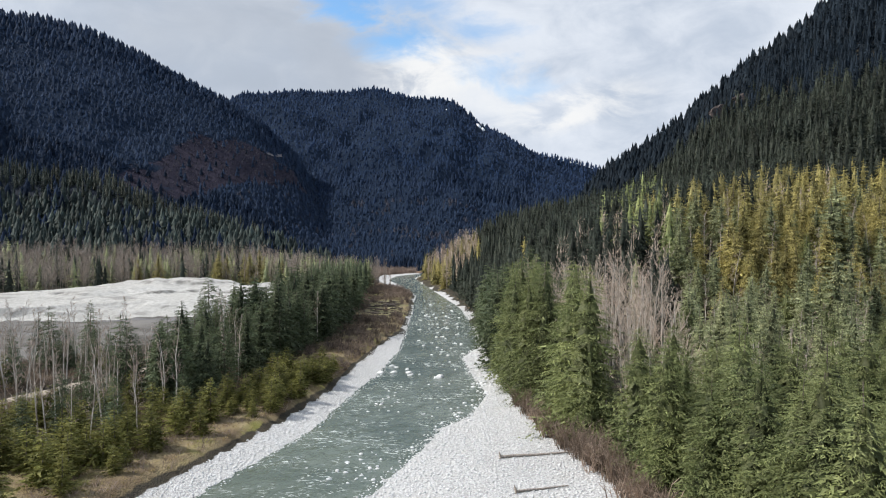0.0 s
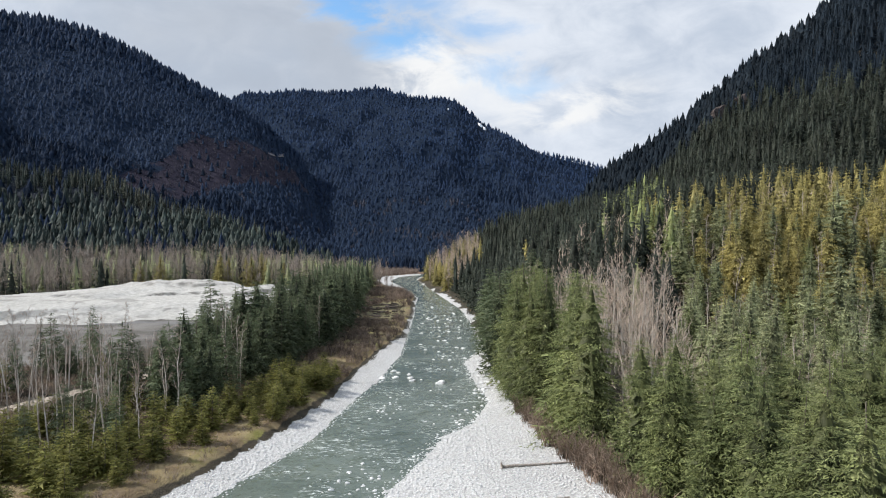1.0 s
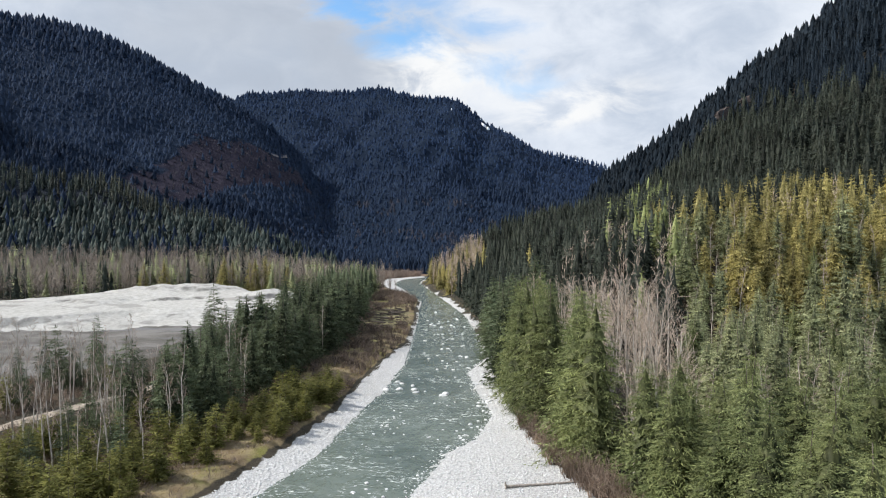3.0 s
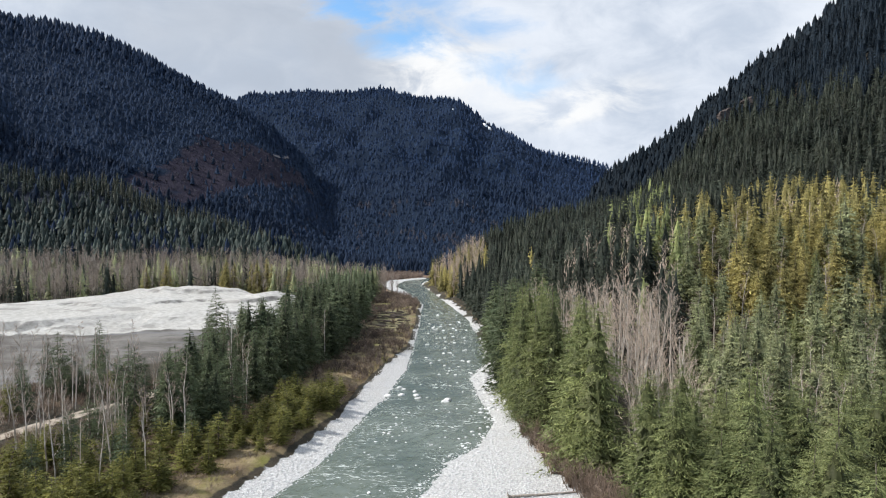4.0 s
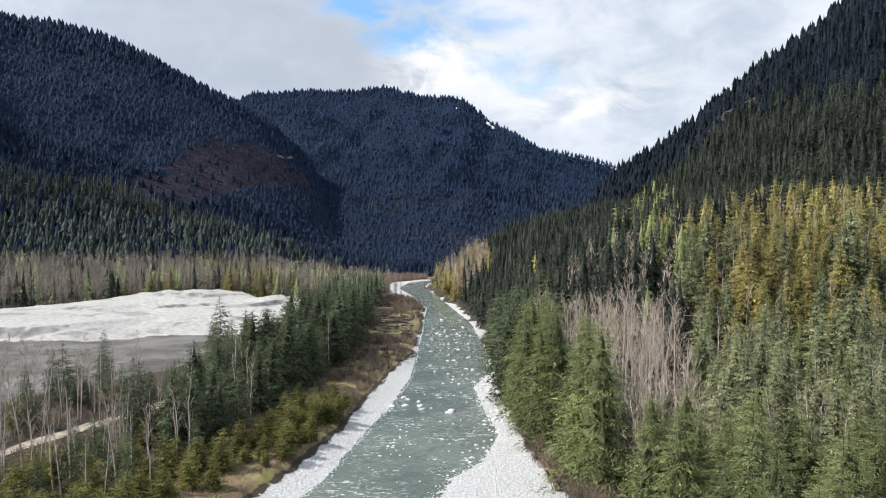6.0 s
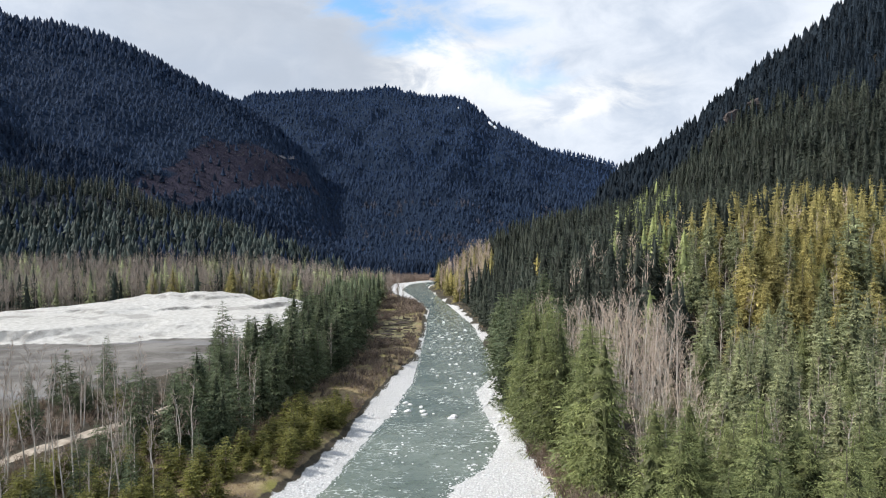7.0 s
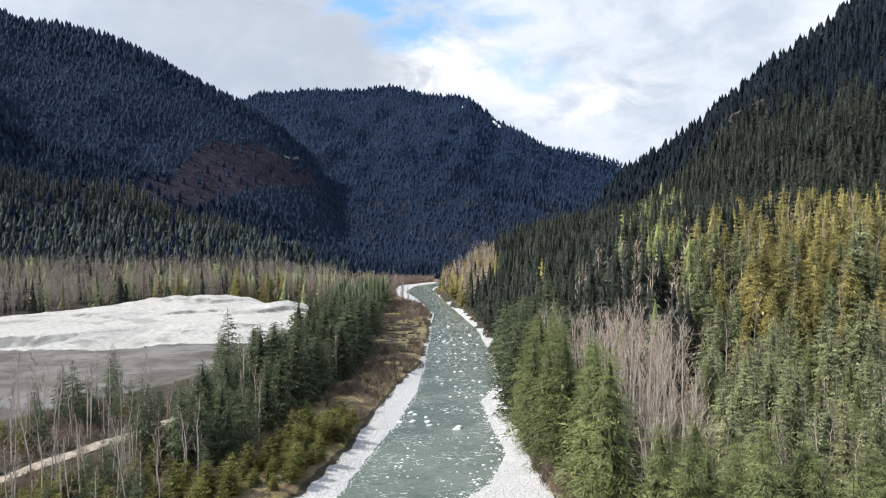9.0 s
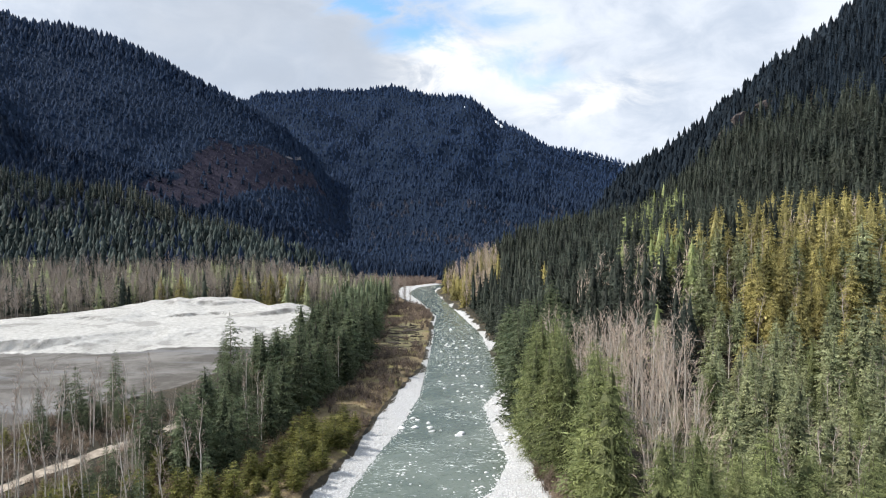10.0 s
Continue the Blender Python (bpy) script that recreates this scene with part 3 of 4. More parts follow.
a, b, c, d = idx[:-1, :-1].ravel(), idx[:-1, 1:].ravel(), idx[1:, 1:].ravel(), idx[1:, :-1].ravel()
water_me = np_mesh("water", V, np.concatenate([np.stack([a, b, c], 1), np.stack([a, c, d], 1)]))
water_me.polygons.foreach_set("use_smooth", np.ones(len(water_me.polygons), dtype=bool))
water = mesh_part("water", water_me, M_WATER)
tagged(water, "grey-green river with white riffles running over stones", "river", kind="structure")


# ---------------------------------------------------------------- trees
def bough_crown(seed, h, r, whorls, per, pairs, base=0.05, droop=0.3, power=0.75, width=0.16, hang=0.3, core=0.0, split=1):
    """A conifer's crown: whorls of drooping boughs, each a feather of tapered side sprays with paler tips."""
    g = np.random.default_rng(seed)
    up = np.array([0, 0, 1.0])
    vs, tones = [], []

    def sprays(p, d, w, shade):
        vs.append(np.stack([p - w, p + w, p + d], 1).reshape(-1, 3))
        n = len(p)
        # Tips paler as new growth; inner ends darkened to paint shade in the bough.
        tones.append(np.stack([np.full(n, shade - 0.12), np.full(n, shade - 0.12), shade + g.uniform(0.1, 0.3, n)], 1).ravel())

    lop = g.uniform(0, 6.28)
    for i in range(whorls):
        u = min(max((i + g.uniform(-0.3, 0.3)) / whorls, 0), 0.985)
        z = h * (base + (1 - base) * u)
        reach = r * ((1 - u) ** power) * (0.8 if u < 0.08 else 1.0) * g.uniform(0.82, 1.14) + 0.014 * h
        k = max(3, int(round(per * (1 - 0.45 * u))))
        turn = g.uniform(0, 6.28)
        for j in range(k):
            az = turn + 6.283 * (j + g.uniform(-0.35, 0.35)) / k
            out, side = np.array([math.cos(az), math.sin(az), 0]), np.array([-math.sin(az), math.cos(az), 0])
            L = reach * g.uniform(0.68, 1.18) * (1 + 0.12 * math.cos(az - lop))
            rise, fall = 0.55 * u - 0.08 + g.normal(0, 0.06), droop * g.uniform(0.7, 1.3)
            z0 = z + g.normal(0, 0.012) * h
            t = np.repeat(np.linspace(0.2, 0.98, pairs), 2) + g.uniform(-0.05, 0.05, 2 * pairs)
            t = np.clip(np.append(t, 0.85), 0.05, 1.0)
            n = len(t)
            p = np.outer(t * L, out) + np.outer(z0 + L * (rise * t - fall * t * t), up)
            hand = np.where(np.arange(n) % 2 == 0, 1.0, -1.0)
            hand[-1] = g.normal(0, 0.2)
            ln = L * (0.46 * (1.05 - t) + 0.13) * g.uniform(0.75, 1.3, n)
            ln[-1] = 0.3 * L
            d = np.outer(np.full(n, 0.7), out) + np.outer(0.85 * hand, side) + np.outer(g.normal(-hang, 0.22, n), up)
            d *= (ln / np.linalg.norm(d, axis=1))[:, None]
            wv = np.cross(d, up + g.normal(0, 0.75, (n, 3)))
            wv *= (width * ln / (np.linalg.norm(wv, axis=1) + 1e-6))[:, None]
            shade = g.normal(0, 0.15)
            if split == 1:
                sprays(p, d, wv, shade)
                continue
            for q in range(split):
                ln_q = ln * (1.15 / split) * g.uniform(0.8, 1.3, n)
                d_q = d / ln[:, None] + g.normal(0, 0.38, (n, 3)) - 0.12 * up
                d_q *= (ln_q / np.linalg.norm(d_q, axis=1))[:, None]
                wv = np.cross(d_q, up + g.normal(0, 0.8, (n, 3)))
                wv *= (1.25 * width * ln_q / (np.linalg.norm(wv, axis=1) + 1e-6))[:, None]
                sprays(p + d * ((q + 0.1) / split), d_q, wv, shade)
    top = np.array([[0, 0, h * 0.95]])
    for a in range(3):
        wv = np.array([[math.cos(2.1 * a), math.sin(2.1 * a), 0]]) * 0.006 * h
        sprays(top, np.array([[0, 0, 0.055 * h]]), wv, 0.0)
    V = np.concatenate(vs)
    F, tone = np.arange(len(V)).reshape(-1, 3), np.concatenate(tones)
    if core:
        CV, CF = far_conifer(seed, 4 if split == 1 else 12, 4 if split == 1 else 7, core * r / h, 0.3, power)
        CV = CV * h
        CV[:, 2] = h * base + CV[:, 2] * (1 - base) * 0.93
        F = np.concatenate([F, CF + len(V)])
        # Core darkened as bare inner twigs and to paint the crown's inner shade.
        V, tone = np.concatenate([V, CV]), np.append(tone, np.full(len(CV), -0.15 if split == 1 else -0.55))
    return V, F, tone


def set_tone(me, tone):
    layer = me.attributes.new("tone", "FLOAT", "POINT")
    layer.data.foreach_set("value", np.asarray(tone, dtype=np.float32))
    return me


def far_conifer(seed, tiers=4, points=5, r=0.17, jag=0.0, power=0.8):
    """A small conifer of jagged drooping skirts, for woods far off."""
    g = np.random.default_rng(seed)
    s = Soup()
    n = points * 2
    odd = np.arange(n) % 2
    for k in range(tiers):
        lo = 0.04 + 0.86 * k / tiers
        hi = 1.0 if k == tiers - 1 else min(1.0, lo + 1.9 * 0.86 / tiers + 0.04)
        rad = r * (1 - k / tiers) ** power + 0.012
        ang = (np.arange(n) + g.uniform(0, 1)) * 2 * math.pi / n + g.uniform(-0.15, 0.15, n)
        rr = rad * np.where(odd == 0, g.uniform(0.8 - jag, 1.2 + jag, n), g.uniform(0.45, 0.7, n))
        zz = lo + np.where(odd == 0, -0.16 / tiers, 0.2 / tiers) + g.uniform(-0.14, 0.14, n) / tiers * (1 + 2 * jag)
        s.add(np.vstack([np.stack([rr * np.cos(ang), rr * np.sin(ang), zz], 1), [(0, 0, hi)]]), [(j, (j + 1) % n, n) for j in range(n)])
    return s.arrays()


def trunk_mesh(seed, h, r, sides=7):
    g = np.random.default_rng(seed)
    s = Soup()
    pts = [(0.012 * h * g.normal() * t, 0.012 * h * g.normal() * t, -0.6 + (h + 0.6) * t) for t in (0, 0.06, 0.35, 0.7, 1.0)]
    tube(s, pts, [r * 1.45, r, r * 0.75, r * 0.4, 0.02], sides)
    return s


def alder_meshes(seed, h, limbs=16, twigs=5, spread=0.16, upright=1.0):
    """A leafless alder: pale stem and limbs, and fine twigs."""
    g = np.random.default_rng(seed)
    stem, fine = Soup(), Soup()
    lean = g.normal(0, 0.03, 2)
    bend = g.normal(0, 0.02, (6, 2)).cumsum(0)
    ts = np.linspace(0, 1, 6)
    pts = np.stack([h * (lean[0] * ts + bend[:, 0] * ts), h * (lean[1] * ts + bend[:, 1] * ts), -0.4 + (h + 0.4) * ts], 1)
    r0 = 0.0062 * h + 0.03
    tube(stem, pts, [r0 * 1.2, r0, r0 * 0.85, r0 * 0.65, r0 * 0.42, 0.02], 5)

    def spine(t):
        return np.array([np.interp(t, ts, pts[:, k]) for k in range(3)])

    for i in range(limbs):
        t = 0.32 + 0.66 * (i + g.uniform(0, 1)) / limbs
        p = spine(t)
        az = g.uniform(0, 6.28)
        L = h * spread * (1.25 - t) * g.uniform(0.7, 1.4) + 0.5
        d = np.array([math.cos(az), math.sin(az), upright * g.uniform(0.6, 1.6)])
        d /= np.linalg.norm(d)
        q, e = p + d * L * 0.55 + g.normal(0, 0.05 * L, 3), p + d * L + np.array([0, 0, 0.16 * L])
        rl = 0.24 * r0 * (1.2 - t) + 0.009
        tube(fine if i % 3 else stem, [p, q, e], [rl, rl * 0.7, 0.008], 3)
        for j in range(twigs):
            u = g.uniform(0.25, 1.0)
            b0 = p + (q - p) * u / 0.55 if u < 0.55 else q + (e - q) * (u - 0.55) / 0.45
            d2 = d + g.normal(0, 0.55, 3) + (0, 0, 0.25)
            d2 /= np.linalg.norm(d2)
            l2 = L * g.uniform(0.25, 0.6)
            cr = np.cross(d2, g.normal(0, 1, 3))
            cr *= 0.032 / (np.linalg.norm(cr) + 1e-6)
            fine.add([b0 - cr, b0 + cr, b0 + d2 * l2], [(0, 1, 2)])
            for _ in range(2):
                b1 = b0 + d2 * l2 * g.uniform(0.3, 0.8)
                d3 = d2 + g.normal(0, 0.6, 3)
                d3 /= np.linalg.norm(d3)
                fine.add([b1 - cr * 0.7, b1 + cr * 0.7, b1 + d3 * l2 * 0.6], [(0, 1, 2)])
    return stem, fine


def conifer_thing(name, seed, h, r, mat, label, category, group, detail, base=0.1, droop=0.35, power=0.85):
    root = tagged(new(name), label, category, group)
    mesh_part("trunk", trunk_mesh(seed, h, 0.011 * h + 0.03).mesh("trunk"), M_BARK, root)
    V, F, tone = bough_crown(seed, h, r, *detail[:3], base=base, droop=droop, power=power, width=detail[3], hang=detail[4], split=detail[5], core={4: 0.46, 2: 0.3}.get(detail[5], 0.0))
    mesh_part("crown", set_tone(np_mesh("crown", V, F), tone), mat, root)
    return root


def alder_thing(seed, h, label, group, limbs=16, twigs=5, spread=0.16, upright=1.0, twig_mat=None):
    root = tagged(new("alder_tree"), label, "tree", group)
    stem, fine = alder_meshes(seed, h, limbs, twigs, spread, upright)
    mesh_part("trunk", stem.mesh("trunk"), M_ALDER, root)
    tagged(mesh_part("crown", fine.mesh("crown"), twig_mat or M_TWIG, root), "fine leafless twigs", kind="stuff")
    return root


class Grove:
    """Prototypes of one kind of tree; plant() copies one to its place."""

    def __init__(self, protos, heights):
        self.protos, self.heights, self.used = protos, heights, set()

    def plant(self, x, y, h, rng, wide=1.0):
        k = int(rng.integers(len(self.protos)))
        s = h / self.heights[k]
        m = pose(x, y, float(height(np.array([x]), np.array([y]))[0]) - 0.1, rng.normal(0, 1.0), rng.normal(0, 1.0), rng.uniform(0, 360)) @ Matrix.Diagonal((s * wide, s * wide, s, 1))
        ob = self.protos[k]
        if k in self.used:
            ob = copy_thing(ob, m)
            ob.matrix_basis = m
        else:
            ob.matrix_basis = m
            self.used.add(k)
        return ob

    def clean(self):
        for k, ob in enumerate(self.protos):
            if k not in self.used:
                for o in (*ob.children_recursive, ob):
                    bpy.data.objects.remove(o)


def poisson(rng, x0, x1, y0, y1, gap, keep):
    """Uneven points at about a given gap, where keep(x, y) holds."""
    xs, ys = np.meshgrid(np.arange(x0, x1, gap), np.arange(y0, y1, gap))
    xs = xs.ravel() + rng.uniform(-0.45, 0.45, xs.size) * gap
    ys = ys.ravel() + rng.uniform(-0.45, 0.45, ys.size) * gap
    ok = keep(xs, ys)
    return xs[ok], ys[ok]


rng = np.random.default_rng(11)
FINE, MIDDLE = (36, 8, 7, 0.15, 0.32, 4), (27, 7, 5, 0.19, 0.25, 2)

# near spruces on the right bank
near_spruce = Grove([conifer_thing("spruce_tree", 100 + k, 20.0, 4.1, M_SPRUCE, "tall green spruce with drooping boughs beside the gravel bar", "tree", "conifers on the right bank", FINE, 0.02, 0.42, 0.55) for k in range(5)], [20.0] * 5)
mid_fir = Grove([conifer_thing("fir_tree", 200 + k, 22.0, 3.9, M_FIR, "dark blue-green fir on the wooded slope", "tree", "firs on the slope", MIDDLE, 0.12, 0.38, 0.7) for k in range(5)], [22.0] * 5)
cedar = Grove([conifer_thing("cedar_tree", 300 + k, 20.0, 4.0, M_CEDAR, "yellow-green cedar with hanging sprays on the hillside", "tree", "cedars on the hillside", (34, 8, 4, 0.2, 0.7, 2), 0.04, 0.5, 0.78) for k in range(4)], [20.0] * 4)
young = Grove([conifer_thing("young_conifer", 400 + k, 6.0, 2.1, M_SAPLING, "bushy yellow-green young conifer in dry grass", "tree", "young conifers on the left bank", (20, 7, 4, 0.2, 0.05, 1), 0.02, 0.12, 0.6) for k in range(4)], [6.0] * 4)
pine = Grove([conifer_thing("hemlock_tree", 500 + k, 18.0, 4.1, M_HEMLOCK, "dark hemlock with sparse layered boughs by the quarry", "tree", "conifers on the left bank", (24, 6, 6, 0.2, 0.2, 3), 0.14, 0.3, 0.7) for k in range(4)], [18.0] * 4)
alder = Grove([alder_thing(600 + k, 16.0, "leafless pale-barked alder with a slender stem", "bare alders", 15, 9, 0.11, 1.2) for k in range(6)], [16.0] * 6)
alder_wide = Grove([alder_thing(650 + k, 18.0, "leafless alder with many upright pale limbs", "bare alders", 16, 6, 0.27, 2.0, M_TWIG_PALE) for k in range(4)], [18.0] * 4)

left_fir = Grove([conifer_thing("fir_tree", 250 + k, 20.0, 4.5, M_HEMLOCK, "dark green fir in the dense clump beside the river", "tree", "firs on the left bank", MIDDLE, 0.05, 0.4, 0.58) for k in range(4)], [20.0] * 4)

# riverside clump
for x, y in zip(*poisson(rng, 10, 34, 92, 160, 5.4, lambda x, y: (x > bank_right(y) + 0.4) & (x < np.interp(y, [110, 124, 160], [0.222, 0.19, 0.15]) * y - 0.5))):
    near_spruce.plant(x, y, rng.uniform(22, 27), rng, 1.1)
# the nearest stand
for x, y in zip(*poisson(rng, 20, 70, 44, 102, 6.0, lambda x, y: (x > bank_right(y) + 4.5) & (x < 0.78 * y + 8) & ((y < 94) | (x > 0.285 * y)) & ((y < 92) | (x < 0.33 * y)))):
    near_spruce.plant(x, y, rng.uniform(15, 20), rng, rng.uniform(1.25, 1.5))
# bare alders among them
for x, y in zip(*poisson(rng, 18, 62, 98, 186, 4.8, lambda x, y: (x > np.interp(y, [110, 124, 150, 170, 186], [0.24, 0.2, 0.165, 0.125, 0.115]) * y + 0.8 * wobble(x, y, 12, 50)) & (x < np.interp(y, [110, 150, 186], [0.325, 0.30, 0.22]) * y + 2 + 3 * wobble(x, y, 20, 51)) & (x > bank_right(y) + 4))):
    alder_wide.plant(x, y, rng.uniform(16, 21) + (4 if y > 140 else 0), rng) if rng.uniform() < 0.9 else near_spruce.plant(x, y, rng.uniform(8, 14), rng)
# mixed wood behind
for x, y in zip(*poisson(rng, 30, 150, 94, 235, 5.7, lambda x, y: (x > 0.31 * y + 3) & (x < 0.72 * y + 6) & ~((x > 70) & (y < 112) & (x < 90)))):
    q = rng.uniform()
    far = behind_foot(np.array([x]), np.array([y]))[0]
    if q < 0.26:
        alder.plant(x, y, rng.uniform(13, 18), rng)
    elif far and 0.36 < x / y < 0.64 and q < np.interp(y, [176, 200, 225], [0.45, 0.62, 0.85]):
        cedar.plant(x, y, rng.uniform(13, 20), rng, rng.uniform(1.2, 1.5))
    else:
        near_spruce.plant(x, y, rng.uniform(13, 19), rng, 0.85) if rng.uniform() < 0.15 else mid_fir.plant(x, y, rng.uniform(13, 21), rng, rng.uniform(0.95, 1.25))
for x, y, h in ((91, 161, 29), (97, 166, 26), (112, 202, 25), (118, 208, 27), (86, 168, 24)):
    mid_fir.plant(x, y, h, rng, 1.2)
# firs along the right bank upstream; the darker hemlock needles paint their shade
for x, y in zip(*poisson(rng, -10, 60, 160, 240, 6.0, lambda x, y: (x > bank_right(y) + 0.6) & (x < np.where(y < 186, 0.12 * y, bank_right(y) + 22)) & (x < 0.31 * y + 3))):
    left_fir.plant(x, y, rng.uniform(17, 23), rng, 1.15)

# left bank
for x, y, h in ((-94, 186, 14.5), (-87, 155, 15), (-71, 211, 20), (-66, 227, 12.5), (-62, 240, 12.5), (-74, 214, 14), (-60, 205, 15)):
    pine.plant(x, y, h, rng)
for x, y in zip(*poisson(rng, -62, -30, 128, 200, 4.9, lambda x, y: (x < bank_left(y) - 17) & (x > -62 + 0.05 * (y - 128)))):
    q = rng.uniform()
    if q < 0.3:
        alder.plant(x, y, rng.uniform(11, 17), rng)
    elif q < 0.75:
        pine.plant(x, y, rng.uniform(10, 17), rng, 1.15)
    else:
        left_fir.plant(x, y, rng.uniform(12, 18), rng)
for x, y in zip(*poisson(rng, -64, -26, 172, 300, 6.2, lambda x, y: (x < np.interp(y, [172, 230, 300, 400], [-36, -33, -36, -44])) & (x > np.interp(y, [172, 300, 400], [-54, -58, -66])))):
    left_fir.plant(x, y, rng.uniform(12, 21), rng, rng.uniform(1.0, 1.3))
for x, y in zip(*poisson(rng, -100, -40, 96, 170, 4.0, lambda x, y: (x < bank_left(y) - 14) & (x > pit_edge(y) + 6) & ((x < -60) | (y < 128)) & (np.abs(x - np.interp(y, [100, 118, 144, 170], [-88, -82, -72, -63])) > 4.5))):
    q = rng.uniform()
    if q < 0.5:
        alder.plant(x, y, rng.uniform(10, 17), rng)
    elif 0 < x - np.interp(y, [100, 118, 144, 170], [-88, -82, -72, -63]) < 14:
        continue
    elif q < 0.6:
        young.plant(x, y, rng.uniform(4, 8), rng)
    elif q < 0.8:
        pine.plant(x, y, rng.uniform(7, 13), rng)
for x, y in zip(*poisson(rng, -90, -30, 70, 118, 3.3, lambda x, y: (x < bank_left(y) - 3.5 - 2 * wobble(x, y, 18, 52)) & (x > -0.72 * y - 4) & (np.abs(x - np.interp(y, [84, 118], [-98, -82]) - 4) > 8))):
    if rng.uniform() < 0.58:
        young.plant(x, y, rng.uniform(3.2, 7.5), rng, 1.1)
for x, y in zip(*poisson(rng, -46, -20, 116, 158, 2.6, lambda x, y: (x < bank_left(y) - 1.5) & (x > bank_left(y) - 13))):
    if rng.uniform() < 0.75:
        young.plant(x, y, rng.uniform(3.0, 6.5), rng, 1.2)
# olive cedars in clumps behind the quarry
for x, y, h in ((-166, 409, 21), (-131, 408, 22), (-128, 413, 20), (-134, 414, 19), (-112, 405, 21), (-116, 409, 20), (-107, 408, 22), (-103, 404, 19), (-180, 412, 18), (-92, 402, 18)):
    cedar.plant(x, y, h, rng, 1.25)
for g in (near_spruce, mid_fir, cedar, young, pine, left_fir, alder, alder_wide):
    g.clean()

# ---------------------------------------------------------------- woods too far to count
low_tree = [bough_crown(700 + k, 1.0, 0.23, 11, 5, 2, 0.06, 0.4, 0.78, 0.25, 0.25, 0.42) for k in range(5)]
mid_tree = [bough_crown(760 + k, 1.0, 0.25, 14, 5, 3, 0.05, 0.42, 0.75, 0.24, 0.4, 0.42) for k in range(6)]
cedar_tree_far = [bough_crown(780 + k, 1.0, 0.26, 16, 7, 3, 0.03, 0.55, 0.85, 0.26, 0.7, 0.36) for k in range(6)]
slim_tree = [far_conifer(710 + k, 6, 6, 0.25, 0.3) for k in range(4)]
far_tree = [far_conifer(720 + k, 3, 4, 0.31, 0.25, 0.8) for k in range(4)]


def far_alder(seed):
    g = np.random.default_rng(seed)
    s = Soup()
    s.add([(-0.008, 0, 0), (0.008, 0, 0), (g.normal(0, 0.03), 0, 1.0)], [(0, 1, 2)])
    s.add([(0, -0.008, 0), (0, 0.008, 0), (0, g.normal(0, 0.03), 0.95)], [(0, 1, 2)])
    for k in range(60):
        z = g.uniform(0.22, 0.9)
        az, up = g.uniform(0, 6.28), g.uniform(0.5, 2.0)
        l = g.uniform(0.10, 0.24) * (1.15 - 0.5 * z)
        dv = np.array([math.cos(az), math.sin(az), up])
        dv *= l / np.linalg.norm(dv)
        p = np.array([g.normal(0, 0.03), g.normal(0, 0.03), z])
        cr = np.array([-math.sin(az), math.cos(az), 0]) * 0.0048
        s.add([p - cr, p + cr, p + dv], [(0, 1, 2)])
    return s.arrays()


bare_tree = [far_alder(740 + k) for k in range(4)]


def rows_for(xs, ys, h0, h1, kinds, squash=1.0):
    n = len(xs)
    h = rng.uniform(h0, h1, n)
    return np.stack([xs, ys, height(xs, ys), h, np.full(n, squash), rng.uniform(0, 6.28, n), rng.integers(0, kinds, n)], 1)


def canopy(rows, depth, table=None, bare=0.75):
    """Sinks trees into a closed canopy, less so towards a mountain's crest."""
    if table is not None:
        t = np.array(table)
        depth = depth * (1 - bare * ease(rows[:, 1] - np.interp(rows[:, 0] / rows[:, 1], t[:, 0], t[:, 1]), -70, -15))
    rows[:, 2] -= depth
    return rows


def in_view(x, y):
    return np.abs(x) < 0.68 * y + 18


def brush_flat(x, y):
    return (x > -82) & (x < bank_left(y)) & (y > 440) & (y < 600)


def snowy(x, y):
    """Bare hollows below the summit where old snow lies."""
    return ((np.abs(x - 84) < 13) & (np.abs(y - 1556) < 36)) | ((np.abs(x - 8) < 5) & (np.abs(y - 1528) < 24))


def wooded(x, y):
    open_ground = (x > bank_left(y) - 6) & (x < bank_right(y) + 1.5) & (y < 760)
    return ~open_ground & (in_pit(x, y) < 0.05) & (clearcut(x, y) < 0.3) & ~snowy(x, y) & ~brush_flat(x, y) & in_view(x, y)


# hillside on the right
def hill_wood(x, y):
    done = (y < 235) & (x > 0.31 * y + 3) | ((x < bank_right(y) + 22) & (y < 240)) | (y < 180)
    return (x > bank_right(y) + 2) & ~done & wooded(x, y)


xs, ys = poisson(rng, -20, 420, 180, 520, 5.2, hill_wood)
ratio, zs = xs / ys, height(xs, ys)
pick = rng.uniform(0, 1, len(xs)) + 0.3 * wobble(xs, ys, 55, 30)
lower = zs < 0.17 * ys + 8
point = (ys > 372) & (ys < 492) & (xs < bank_right(ys) + np.interp(ys, [372, 400, 490], [8, 26, 40]))
is_cedar = lower & (ys > 190) & (ys < np.interp(ratio, [0.25, 0.35, 0.55, 0.68], [330, 310, 278, 262])) & (pick > np.interp(ratio, [0.1, 0.27, 0.36, 0.55, 0.68], [1.2, 1.1, 0.45, 0.22, 0.7])) | (point & (pick < 0.3))
is_bare = ~is_cedar & (((pick < 0.06) & lower & (ys < 250)) | (point & (pick > 0.32)))
rest = ~is_cedar & ~is_bare
scatter_mesh("cedar_wood", cedar_tree_far, rows_for(xs[is_cedar], ys[is_cedar], 16, 23, 6, 0.82), M_CEDAR, "olive-yellow cedars covering the hillside", "forest")
scatter_mesh("bare_wood", bare_tree, rows_for(xs[is_bare], ys[is_bare], 15, 21, 4), M_TWIG_PALE, "pale leafless alders on the river point", "forest")
edge_r = ratio + 0.16 * (pick - 0.5)
near_r = rest & lower & (edge_r > 0.31) & (zs < 0.11 * ys + 4)
